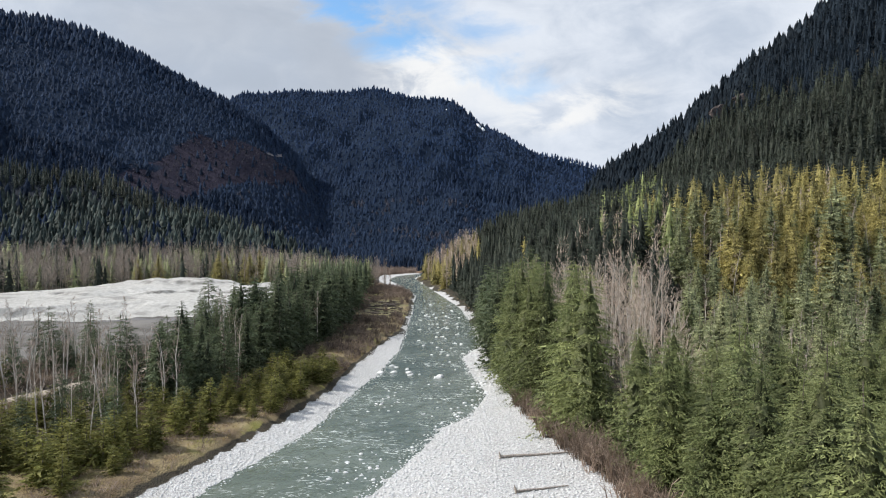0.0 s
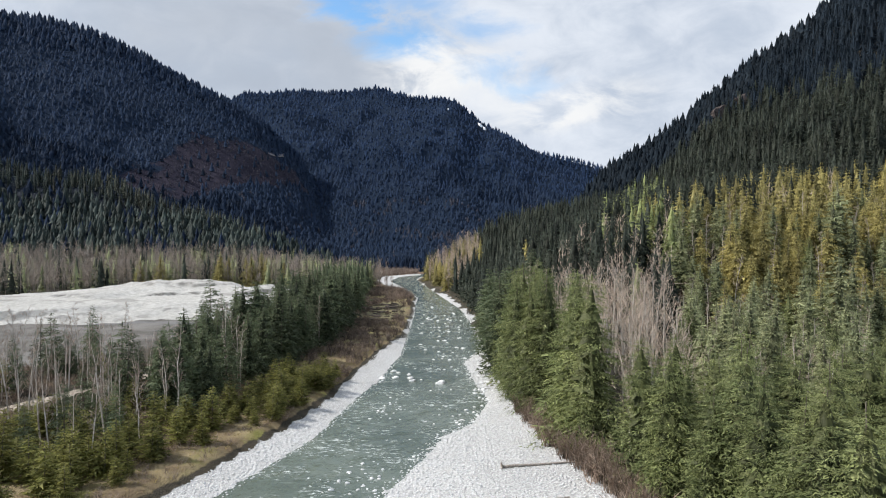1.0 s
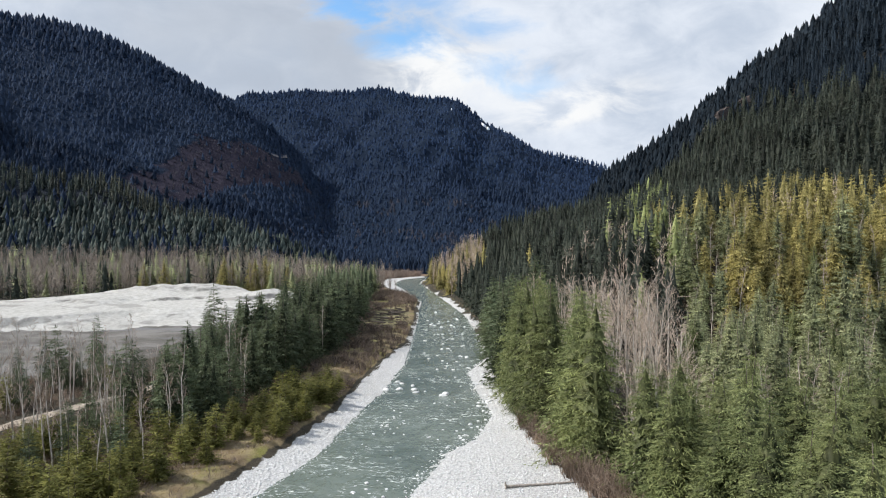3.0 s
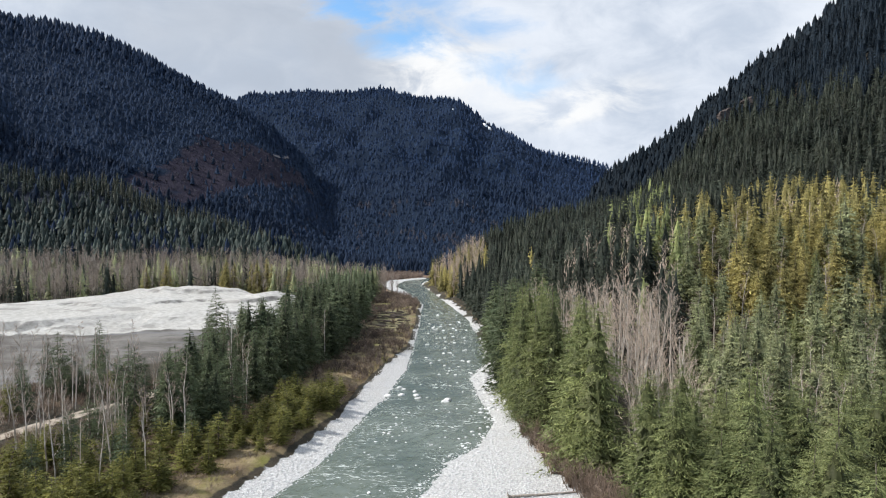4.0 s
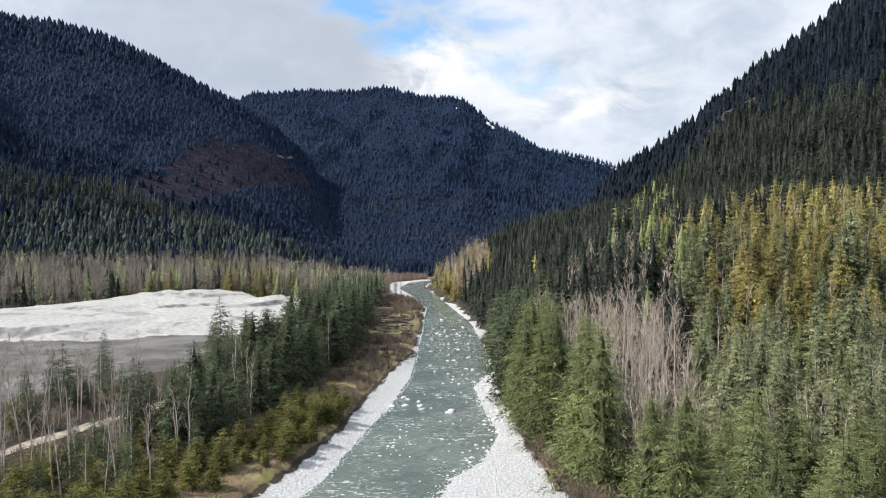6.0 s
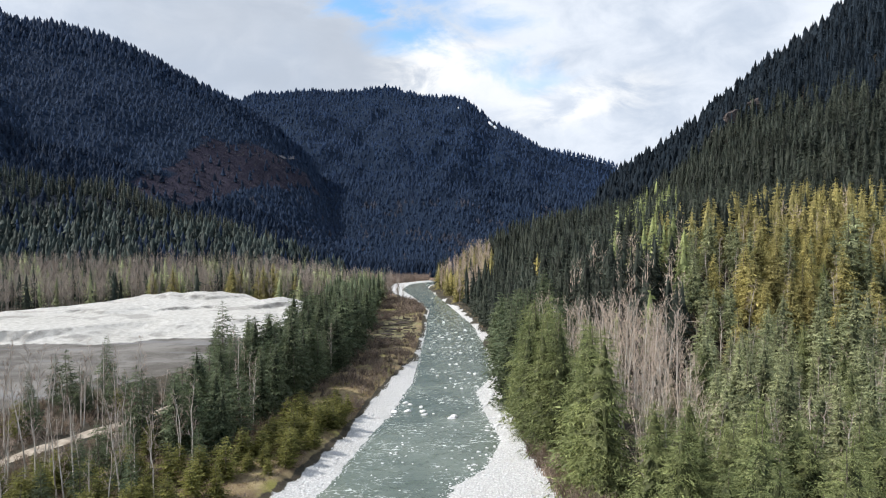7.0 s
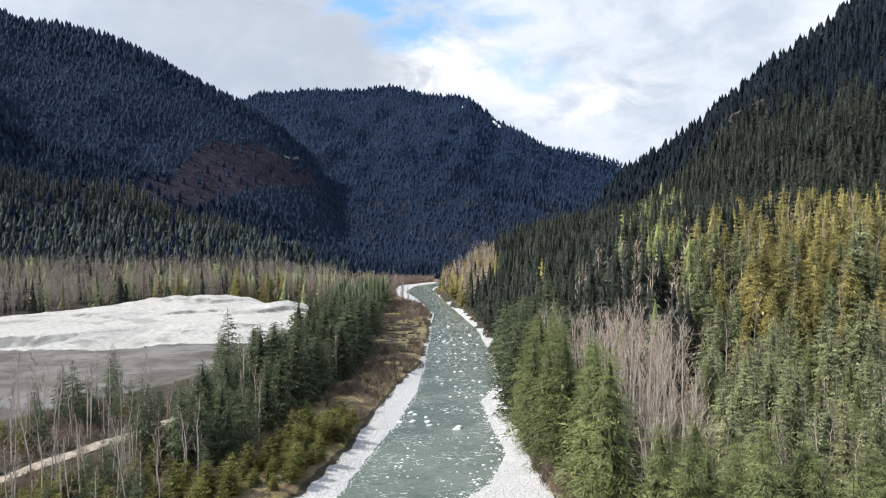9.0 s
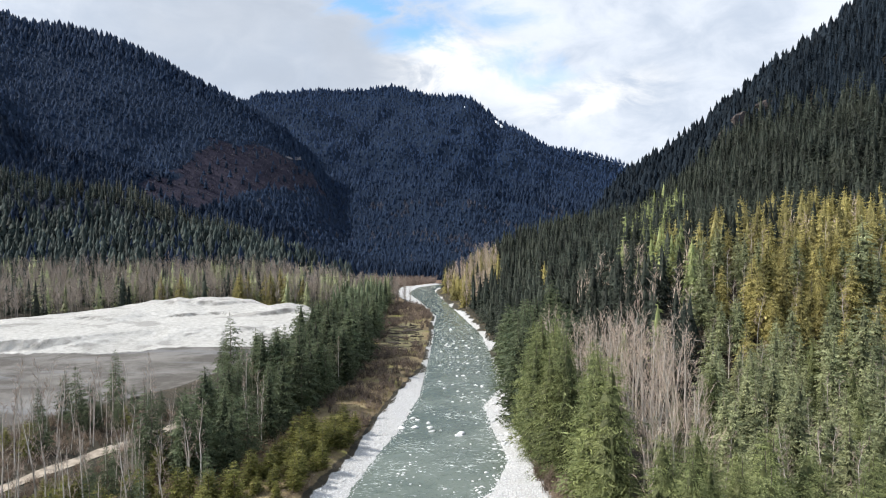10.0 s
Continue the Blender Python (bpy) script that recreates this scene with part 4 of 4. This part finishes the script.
scatter_mesh("fir_wood", mid_tree, rows_for(xs[near_r], ys[near_r], 15, 22, 6), M_SPRUCE, "dark firs covering the lower hillside", "forest")
# The shoulder's firs take the colour that has cloud shade in it.
shady = rest & lower & ~near_r
near_s = shady & (ys < 330)
scatter_mesh("fir_wood", mid_tree, rows_for(xs[near_s], ys[near_s], 15, 22, 6), M_FOREST_MID_SHADED, "dark firs close above the river, painted in shade", "forest")
shady = shady & (ys >= 330)
scatter_mesh("fir_wood", low_tree, rows_for(xs[shady], ys[shady], 15, 22, 4), M_FOREST_MID_SHADED, "dark firs on the shoulder above the river, painted in shade", "forest")
# This slanting limit is the edge of the painted cloud shade.
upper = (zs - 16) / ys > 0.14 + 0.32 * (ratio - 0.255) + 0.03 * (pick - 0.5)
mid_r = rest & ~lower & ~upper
scatter_mesh("fir_wood", mid_tree, rows_for(xs[mid_r], ys[mid_r], 15, 23, 6), M_FOREST_MID_SHADED, "green conifers half way up the hillside", "forest")
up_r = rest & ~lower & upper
scatter_mesh("slope_wood", low_tree, rows_for(xs[up_r], ys[up_r], 15, 23, 4), M_STEEP_SHADED, "conifer forest on the steep mountainside, painted in cloud shade", "forest")
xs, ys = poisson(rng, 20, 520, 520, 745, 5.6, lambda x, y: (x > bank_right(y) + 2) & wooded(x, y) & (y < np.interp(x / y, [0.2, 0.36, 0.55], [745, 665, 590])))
scatter_mesh("slope_wood", slim_tree, rows_for(xs, ys, 14, 21, 4), M_STEEP_SHADED, "conifer forest on the steep mountainside, painted in cloud shade", "forest")

# far end of the left bank's firs
xs, ys = poisson(rng, -70, -30, 300, 402, 5.4, lambda x, y: (x < np.interp(y, [300, 400], [-36, -44])) & (x > np.interp(y, [300, 400], [-58, -66])))
scatter_mesh("fir_wood", low_tree, rows_for(xs, ys, 15, 21, 4), M_HEMLOCK, "dark firs along the left bank", "forest")
# belt behind the quarry
xs, ys = poisson(rng, -420, -20, 300, 560, 4.6, lambda x, y: (x < bank_left(y) - 6) & ((y > pit_back(x) + 4) | (x < -330)) & wooded(x, y) & ((x < -52) | (y > 400)))
pick = rng.uniform(0, 1, len(xs)) + 0.2 * wobble(xs, ys, 50, 31)
bare = (pick < 0.8) & (ys < 505)
scatter_mesh("bare_wood", bare_tree, rows_for(xs[bare], ys[bare], 14, 21, 4), M_TWIG_FAR, "grey-brown leafless alders behind the quarry", "forest")
clump = (wobble(xs, ys, 34, 36) > 0.55) & (ys < 470) & (xs > -200)
bare = bare & ~clump
green = ~bare & (clump | (pick < 0.86)) & (ys < 505)
scatter_mesh("cedar_wood", mid_tree, rows_for(xs[green], ys[green], 14, 20, 6), M_FIR, "olive cedars among bare alders behind the quarry", "forest")
dark = ~bare & ~green & ((ys >= 505) | (pick > 0.93))
scatter_mesh("fir_wood", low_tree, rows_for(xs[dark & (ys < 505)], ys[dark & (ys < 505)], 15, 23, 4), M_FOREST_MID_SHADED, "dark firs among bare alders behind the quarry", "forest")

back = dark & (ys >= 505)
half = back & (pick > np.where(xs < -110, 0.15, 0.55))
back = back & ~half
scatter_mesh("fir_wood", slim_tree, rows_for(xs[half], ys[half], 14, 22, 4), M_SPUR_PART_LIT, "green conifers rising behind the bare alders", "forest")
scatter_mesh("mountain_wood", slim_tree, rows_for(xs[back], ys[back], 14, 22, 4), M_FOREST_SHADED, "conifers rising behind the bare alders, painted in shade", "forest")

# the left mountain and the valley's end
xs, ys = poisson(rng, -640, 80, 560, 760, 6.0, lambda x, y: ((x < bank_left(y) - 4) | (x > bank_right(y) + 4)) & wooded(x, y) & (x < 30))
ridge_y = np.interp(xs, [-420, -309, -232, -172, -116], [612, 600, 590, 578, 560])
chance = rng.uniform(0, 1, len(xs))
# Painted light on the spur: crest sunlit, face partly lit, rear shaded.
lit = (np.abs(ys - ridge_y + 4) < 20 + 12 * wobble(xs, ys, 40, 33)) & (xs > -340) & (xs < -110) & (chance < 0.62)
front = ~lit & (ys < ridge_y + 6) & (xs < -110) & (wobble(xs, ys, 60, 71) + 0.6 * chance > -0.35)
rear = ~lit & ~front
scatter_mesh("mountain_wood", slim_tree, canopy(rows_for(xs[rear], ys[rear], 13, 20, 4, 0.85), 5.0), M_FOREST_SHADED, "conifers at the foot of the mountain, painted in shade", "forest")
scatter_mesh("fir_wood", low_tree, canopy(rows_for(xs[front], ys[front], 13, 20, 5), 3.0), M_SPUR_PART_LIT, "green conifers on the face of the wooded spur", "forest")
scatter_mesh("fir_wood", low_tree, rows_for(xs[lit], ys[lit], 13, 20, 5), M_FOOTHILL_LIT, "conifers painted sunlit along the crest of the wooded spur", "forest")
xs, ys = poisson(rng, -900, 300, 760, 1250, 6.1, lambda x, y: wooded(x, y) & ((y < 1090) | (x / y > -0.26)) & (x / y < 0.25))
mid_m = mountain(xs, ys, MID_MTN, 6, 1.25, 0.55, 2.2) > mountain(xs, ys, LEFT_MTN, 4)
zs = height(xs, ys)
leafless = (wobble(xs, ys, 90, 64) + rng.normal(0, 0.35, len(xs)) > 0.75) & (zs < 90) & (xs / ys > -0.3)
near_m = ~leafless & (~mid_m | (zs + 12 * wobble(xs, ys, 80, 65) + rng.normal(0, 25, len(xs)) < 95))
upper_m = ~leafless & ~near_m
scatter_mesh("mountain_wood", far_tree, canopy(rows_for(xs[near_m], ys[near_m], 13, 20, 4, 0.85), 8.5, LEFT_MTN), M_FOREST_SHADED, "conifer forest covering the mountain, painted in cloud shade", "forest", 0.3, 0.22)
scatter_mesh("mountain_wood", far_tree, canopy(rows_for(xs[upper_m], ys[upper_m], 13, 20, 4, 0.85), 8.5), M_FOREST_HAZY, "conifer forest at the head of the valley, tinted with haze", "forest", 0.3, 0.22)
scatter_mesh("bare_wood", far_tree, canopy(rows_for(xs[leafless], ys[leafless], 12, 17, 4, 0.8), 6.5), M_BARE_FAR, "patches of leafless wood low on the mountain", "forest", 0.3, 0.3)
xs, ys = poisson(rng, -1300, 800, 1250, 1780, 8.0, lambda x, y: wooded(x, y) & (x / y < 0.26) & (x / y > -0.36))
scatter_mesh("mountain_wood", far_tree, canopy(rows_for(xs, ys, 15, 24, 4, 0.8), 9.5, MID_MTN, 0.3), M_FOREST_HAZY, "conifer forest covering the far mountain, tinted with shade and haze", "forest", 0.3, 0.22)
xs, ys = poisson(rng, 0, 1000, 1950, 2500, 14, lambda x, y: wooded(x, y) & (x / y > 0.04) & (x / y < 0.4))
scatter_mesh("mountain_wood", far_tree, rows_for(xs, ys, 14, 20, 4, 1.0), M_FOREST_HAZY, "conifer forest on the most distant ridge, tinted with shade and haze", "forest")


# ---------------------------------------------------------------- brush and grass
def brush_clump(seed, blades, spread, lean):
    g = np.random.default_rng(seed)
    s = Soup()
    for k in range(blades):
        az = g.uniform(0, 6.28)
        p = np.array([g.normal(0, spread), g.normal(0, spread), 0])
        d = np.array([math.cos(az) * lean, math.sin(az) * lean, 1.0]) * g.uniform(0.5, 1.0)
        cr = np.array([-math.sin(az + 0.7), math.cos(az + 0.7), 0]) * 0.03
        s.add([p - cr, p + cr, p + d], [(0, 1, 2)])
        for _ in range(2):
            q = p + d * g.uniform(0.3, 0.8)
            s.add([q - cr * 0.6, q + cr * 0.6, q + np.array([g.normal(0, 0.25), g.normal(0, 0.25), g.uniform(0.1, 0.35)])], [(0, 1, 2)])
    return s.arrays()


brush = [brush_clump(800 + k, 16, 0.16, 0.35) for k in range(4)]
tuft = [brush_clump(820 + k, 9, 0.2, 0.8) for k in range(4)]
xs, ys = poisson(rng, -60, -8, 158, 420, 1.9, lambda x, y: (x < bank_left(y) - 0.5) & (x > np.interp(y, [158, 230, 300, 420], [-40, -35, -38, -52])) & (wobble(x, y, 22, 40) > -0.35) & ((meadow(x, y) < 0.4) | (wobble(x, y, 6, 41) > 0.75)))
scatter_mesh("brush", brush, rows_for(xs, ys, 1.4, 3.2, 4), M_BRUSH, "brown leafless brush on the left bank", "shrubs", 0.1)
xs, ys = poisson(rng, -100, -38, 92, 172, 1.9, lambda x, y: (x < bank_left(y) - 9) & (x > pit_edge(y) + 5) & (np.abs(x - np.interp(y, [100, 118, 144, 170], [-88, -82, -72, -63])) > 3.2))
scatter_mesh("brush", brush, rows_for(xs, ys, 1.0, 2.6, 4), M_UNDERGROWTH, "brown undergrowth beneath the bare alders", "shrubs", 0.1)
xs, ys = poisson(rng, -84, -24, 440, 600, 2.6, lambda x, y: brush_flat(x, y) & (x < bank_left(y) - 2))
scatter_mesh("brush", brush, rows_for(xs, ys, 2.5, 6.0, 4), M_BRUSH, "reddish-brown brush on the flat by the river bend", "shrubs", 0.1)
xs, ys = poisson(rng, 28, 160, 88, 240, 2.2, lambda x, y: (x > 0.31 * y + 2) & (x < 0.68 * y + 6))
scatter_mesh("brush", tuft, rows_for(xs, ys, 1.5, 3.4, 4), M_BRUSH, "brown undergrowth on the wooded slope", "shrubs", 0.1)
xs, ys = poisson(rng, 12, 40, 70, 130, 1.5, lambda x, y: (x > bank_right(y) - 1.0) & (x < bank_right(y) + 3.5))
scatter_mesh("brush", brush, rows_for(xs, ys, 1.5, 4.2, 4), M_WILLOW, "brown leafless brush along the gravel bar", "shrubs", 0.1)
xs, ys = poisson(rng, -60, -16, 72, 165, 1.3, lambda x, y: (x < bank_left(y) - 0.6) & (x > bank_left(y) - 9) & (wobble(x, y, 9, 53) > -0.1))
scatter_mesh("brush", tuft, rows_for(xs, ys, 0.6, 1.5, 4), M_BRUSH, "low brown brush along the cut bank", "shrubs", 0.1)
xs, ys = poisson(rng, -95, -18, 76, 200, 1.5, lambda x, y: (x < bank_left(y) - 0.5) & (x > bank_left(y) - 40))
scatter_mesh("grass", tuft, rows_for(xs, ys, 0.35, 0.9, 4), M_GRASS, "dry yellow grass on the left bank", "grass", 0.05)


xs, ys = poisson(rng, -380, -180, 700, 1080, 4.5, lambda x, y: clearcut(x, y) > 0.35)
scatter_mesh("slash", brush, rows_for(xs, ys, 1.5, 3.5, 4), M_SLASH, "logging slash and stumps on the felled slope", "slash", 0.2)
xs, ys = poisson(rng, -380, -180, 700, 1080, 17, lambda x, y: clearcut(x, y) > 0.35)
scatter_mesh("mountain_wood", far_tree, rows_for(xs, ys, 5, 12, 4), M_FOREST_SHADED, "scattered young conifers left on the felled slope", "forest")


def shrub_thing(seed):
    root = tagged(new("willow_shrub"), "brown leafless willow shrub at the gravel's edge", "shrub", "shrubs along the gravel bar")
    g = np.random.default_rng(seed)
    stems, twigs = Soup(), Soup()
    for k in range(26):
        az, lean = g.uniform(0, 6.28), g.uniform(0.05, 0.5)
        p = np.array([g.normal(0, 0.25), g.normal(0, 0.25), -0.2])
        tip = p + np.array([math.cos(az) * lean, math.sin(az) * lean, 1.0]) * g.uniform(2.6, 5.0)
        tube(stems, [p, (p + tip) / 2 + g.normal(0, 0.12, 3), tip], [0.045, 0.03, 0.008], 3)
        for j in range(14):
            b0 = p + (tip - p) * g.uniform(0.2, 1.0)
            d = np.array([g.normal(0, 0.5), g.normal(0, 0.5), g.uniform(0.2, 1.0)]) * g.uniform(0.5, 1.1)
            cr = np.cross(d, g.normal(0, 1, 3))
            cr *= 0.028 / (np.linalg.norm(cr) + 1e-6)
            twigs.add([b0 - cr, b0 + cr, b0 + d], [(0, 1, 2)])
    mesh_part("stem", stems.mesh("stem"), M_WILLOW, root)
    tagged(mesh_part("crown", twigs.mesh("crown"), M_WILLOW, root), "fine brown twigs", kind="stuff")
    return root


shrub = Grove([shrub_thing(840 + k) for k in range(3)], [5.0] * 3)
for x, y, h in ((17.4, 101, 5), (19.0, 96, 6.5), (20.3, 91.5, 7), (21.4, 88, 6), (22.2, 84, 5), (22.6, 79, 4.5), (15.4, 112, 5), (14.2, 122, 5), (23, 74, 4), (13.4, 128, 4), (16.2, 107, 4.5), (19.6, 94, 5)):
    shrub.plant(x, y, h, rng)


# ---------------------------------------------------------------- stones
def stone(seed, sub):
    g = np.random.default_rng(seed)
    bm = bmesh.new()
    bmesh.ops.create_icosphere(bm, subdivisions=sub, radius=1.0)
    cuts = [(Vector(g.normal(0, 1, 3)).normalized(), g.uniform(0.55, 0.9)) for _ in range(7)]
    for v in bm.verts:
        for n, dd in cuts:
            over = v.co.dot(n) - dd
            if over > 0:
                v.co -= n * over * 0.85
        v.co = Vector((v.co.x * 1.2, v.co.y * 0.9, v.co.z * 0.62))
        v.co += 0.06 * noise.noise_vector(v.co * 2.0 + Vector((seed, 0, 0)))
    bmesh.ops.triangulate(bm, faces=bm.faces[:])
    return bm


protos = []
for k in range(6):
    bm = stone(900 + k, 2)
    me = bpy.data.meshes.new("boulder")
    bm.to_mesh(me)
    bm.free()
    me.materials.append(M_STONE)
    protos.append(me)


def boulder(x, y, size, z):
    ob = new("boulder", protos[int(rng.integers(6))])
    ob.matrix_basis = pose(x, y, z, rng.uniform(-12, 12), rng.uniform(-12, 12), rng.uniform(0, 360)) @ Matrix.Diagonal((size, size, size, 1))
    return tagged(ob, "pale rounded boulder standing in the river", "boulder", "boulders in the river")


# shoals of stones: middle, spread, how many, sizes
for cx, cy, wx, wy, count, s0, s1 in ((-11.2, 136, 1.5, 4.0, 22, 0.14, 0.36), (-12.5, 93, 3.2, 4.5, 30, 0.14, 0.42), (8.2, 150, 1.0, 7.0, 34, 0.25, 0.6), (8.0, 176, 1.2, 7.0, 22, 0.25, 0.55),
                                      (3.0, 126, 2.2, 5.0, 26, 0.2, 0.45), (-10.5, 165, 1.6, 4.0, 9, 0.4, 0.95), (-1.2, 158, 0.4, 0.6, 2, 0.7, 1.1), (1.5, 190, 4.0, 10, 18, 0.3, 0.65), (0.5, 235, 6.0, 18, 34, 0.3, 0.7),
                                      (-1.0, 300, 6.0, 22, 26, 0.3, 0.8), (-4.0, 160, 5.0, 12, 14, 0.2, 0.4), (-9.0, 112, 6.0, 9, 16, 0.14, 0.3)):
    for _ in range(count):
        x, y = rng.normal(cx, wx), rng.normal(cy, wy)
        if bank_left(y) + 1 < x < bank_right(y) - 1:
            ground_z = float(height(np.array([x]), np.array([y]))[0])
            boulder(x, y, float(rng.uniform(s0, s1)), max(float(waterline(y)) + rng.uniform(-0.10, 0.06), ground_z + 0.05))

pebbles = []
for k in range(5):
    bm = stone(950 + k, 1)
    pebbles.append((np.array([v.co[:] for v in bm.verts]), np.array([[v.index for v in f.verts] for f in bm.faces])))
    bm.free()
xs, ys = poisson(rng, -50, 26, 72, 300, 0.72, lambda x, y: ((x > bank_left(y) + 0.6) & (x < water_left(y) + 0.8)) | ((x < bank_right(y) + 0.3 - broken_edge(x, y)) & (x > water_right(y) - 1.5)))
r = rows_for(xs, ys, 0.07, 0.22, 5)
r[:, 2] += 0.05
r[:, 2] = np.maximum(r[:, 2], waterline(ys) - 0.05)
scatter_mesh("cobbles", pebbles, r, M_STONE, "pale rounded cobbles covering the river's gravel bars", "stones", 0.0)


# ---------------------------------------------------------------- driftwood and the track
def driftwood(x0, y0, x1, y1, r, label):
    g = np.random.default_rng(int(x0 * 10 + y0))
    z0, z1 = [float(height(np.array([a]), np.array([b]))[0]) + r * 0.9 for a, b in ((x0, y0), (x1, y1))]
    root = tagged(new("driftwood_log"), label, "log")
    root.location = (x0, y0, z0)
    s = Soup()
    dx, dy, dz = x1 - x0, y1 - y0, z1 - z0
    tube(s, [(dx * t, dy * t, dz * t + 0.05 * math.sin(9 * t)) for t in (0, 0.2, 0.45, 0.7, 1.0)], [r * 1.25, r, r * 0.9, r * 0.75, r * 0.5], 8)
    mesh_part("stem", s.mesh("stem"), M_LOG, root)
    s = Soup()
    for k in range(9):
        az = 6.28 * k / 9
        tube(s, [(0, 0, 0), (-0.25 * dx / 10 - 0.1, 0.5 * math.cos(az), 0.5 * math.sin(az)), (-0.3, 0.9 * math.cos(az + 0.3), 0.8 * math.sin(az + 0.3))], [0.14, 0.09, 0.02], 4)
    mesh_part("roots", s.mesh("roots"), M_LOG, root)
    return root


driftwood(8.3, 98, 19.5, 99.2, 0.2, "grey driftwood log with a root plate on gravel")
driftwood(9, 84.5, 15.5, 86, 0.16, "weathered driftwood pole half buried in gravel")


def stranded_log(x, y, length, r, turn):
    """A dark broken log with two limb stubs, lying in grass."""
    root = tagged(new("stranded_log"), "dark weathered log stranded in the bank's grass", "log", "logs stranded on the left bank")
    root.matrix_basis = pose(x, y, float(height(np.array([x]), np.array([y]))[0]) + 0.7 * r, 0, 0, turn)
    s = Soup()
    h = length / 2
    tube(s, [(-h, 0, 0), (-0.4 * h, 0.03 * h, 0.02), (0.3 * h, -0.02 * h, 0.05), (h, 0.04 * h, 0.0)], [r, 0.95 * r, 0.8 * r, 0.5 * r], 7)
    mesh_part("stem", s.mesh("stem"), M_OLD_LOG, root)
    for at, rise in ((-0.5 * h, 0.8), (0.35 * h, 1.1)):
        s = Soup()
        tube(s, [(at, 0, 0), (at + 0.25, 0.3, 0.5 * rise), (at + 0.6, 0.5, rise)], [0.4 * r, 0.3 * r, 0.03], 5)
        mesh_part("limb_stub", s.mesh("limb_stub"), M_OLD_LOG, root)
    return root


r_log = np.random.default_rng(77)
for k in range(64):
    ly = r_log.uniform(256, 322)
    lx = -25 - 0.04 * (ly - 290) + r_log.uniform(-7.5, 7.5)
    if lx < float(bank_left(ly)) - 2:
        stranded_log(lx, ly, r_log.uniform(2, 6.5), r_log.uniform(0.12, 0.34), r_log.normal(0, 32))


def ribbon(points, half, lift, mat, label):
    """A track laid on the ground along a line."""
    line = dense(points, 3)
    a, b = [], []
    for i, p in enumerate(line):
        t = line[min(i + 1, len(line) - 1)] - line[max(i - 1, 0)]
        nrm = np.array([-t[1], t[0]]) / np.linalg.norm(t)
        wv = half * (1 + 0.15 * math.sin(i * 1.7))
        a.append(p + nrm * wv)
        b.append(p - nrm * wv)
    P, k = np.array(a + b), len(line)
    f = []
    for i in range(k - 1):
        f += [(i, k + i, k + i + 1), (i, k + i + 1, i + 1)]
    ob = mesh_part("road", np_mesh("road", np.column_stack([P, height(P[:, 0], P[:, 1]) + lift]), f), mat)
    return tagged(ob, label, "road", kind="structure")

ribbon([(-98, 84), (-88, 104), (-82, 118), (-77, 131), (-72, 144), (-67, 158), (-64, 172)], 2.0, 0.12, M_ROAD, "pale gravel track through the bare wood")
ribbon([(-256, 975), (-250, 1010), (-243, 1050), (-236, 1085)], 2.2, 0.6, M_SLASH_ROAD, "rough logging road along the felled slope")

# a bare crag in the trees and old snow below the summit
def crag(x, y, z, size, seed):
    bm = stone(seed, 3)
    for v in bm.verts:
        v.co += 0.18 * noise.noise_vector(v.co * 3.1) + 0.08 * noise.noise_vector(v.co * 8.0)
    me = bpy.data.meshes.new("rock_outcrop")
    bm.to_mesh(me)
    bm.free()
    me.materials.append(M_CRAG)
    ob = new("rock_outcrop", me)
    ob.matrix_basis = pose(x, y, z, 35, 0, 20) @ Matrix.Diagonal((size, size * 0.6, size * 1.1, 1))
    return tagged(ob, "bare brown rock outcrop among dark conifers", "rock", "crags on the mountainside")


for x, y, size, seed in ((208, 520, 11, 971), (220, 512, 9, 972), (200, 530, 8, 973)):
    crag(x, y, float(height(np.array([x]), np.array([y]))[0]) + size * 0.6, size, seed)


def snow(x, y, rx, ry, seed):
    g = np.random.default_rng(seed)
    ang = np.linspace(0, 6.283, 15)[:-1]
    rad = g.uniform(0.6, 1.2, 14)
    px, py = x + rx * rad * np.cos(ang), y + ry * rad * np.sin(ang)
    top = np.column_stack([px, py, height(px, py) + 3.0])
    low = np.column_stack([px, py, height(px, py) - 1.0])
    mid_p = np.array([[x, y, float(height(np.array([x]), np.array([y]))[0]) + 4.0]])
    f = [(k, (k + 1) % 14, 28) for k in range(14)] + [(k, k + 14, (k + 1) % 14 + 14) for k in range(14)] + [(k, (k + 1) % 14 + 14, (k + 1) % 14) for k in range(14)]
    ob = mesh_part("snow_patch", np_mesh("snow_patch", np.vstack([top, low, mid_p]), f), M_SNOW)
    return tagged(ob, "small old snow patch on the far ridge", "snow", "snow on the far ridge")


snow(80, 1574, 5, 9, 1)
snow(89, 1560, 4, 8, 2)
snow(8, 1543, 1.2, 2, 3)
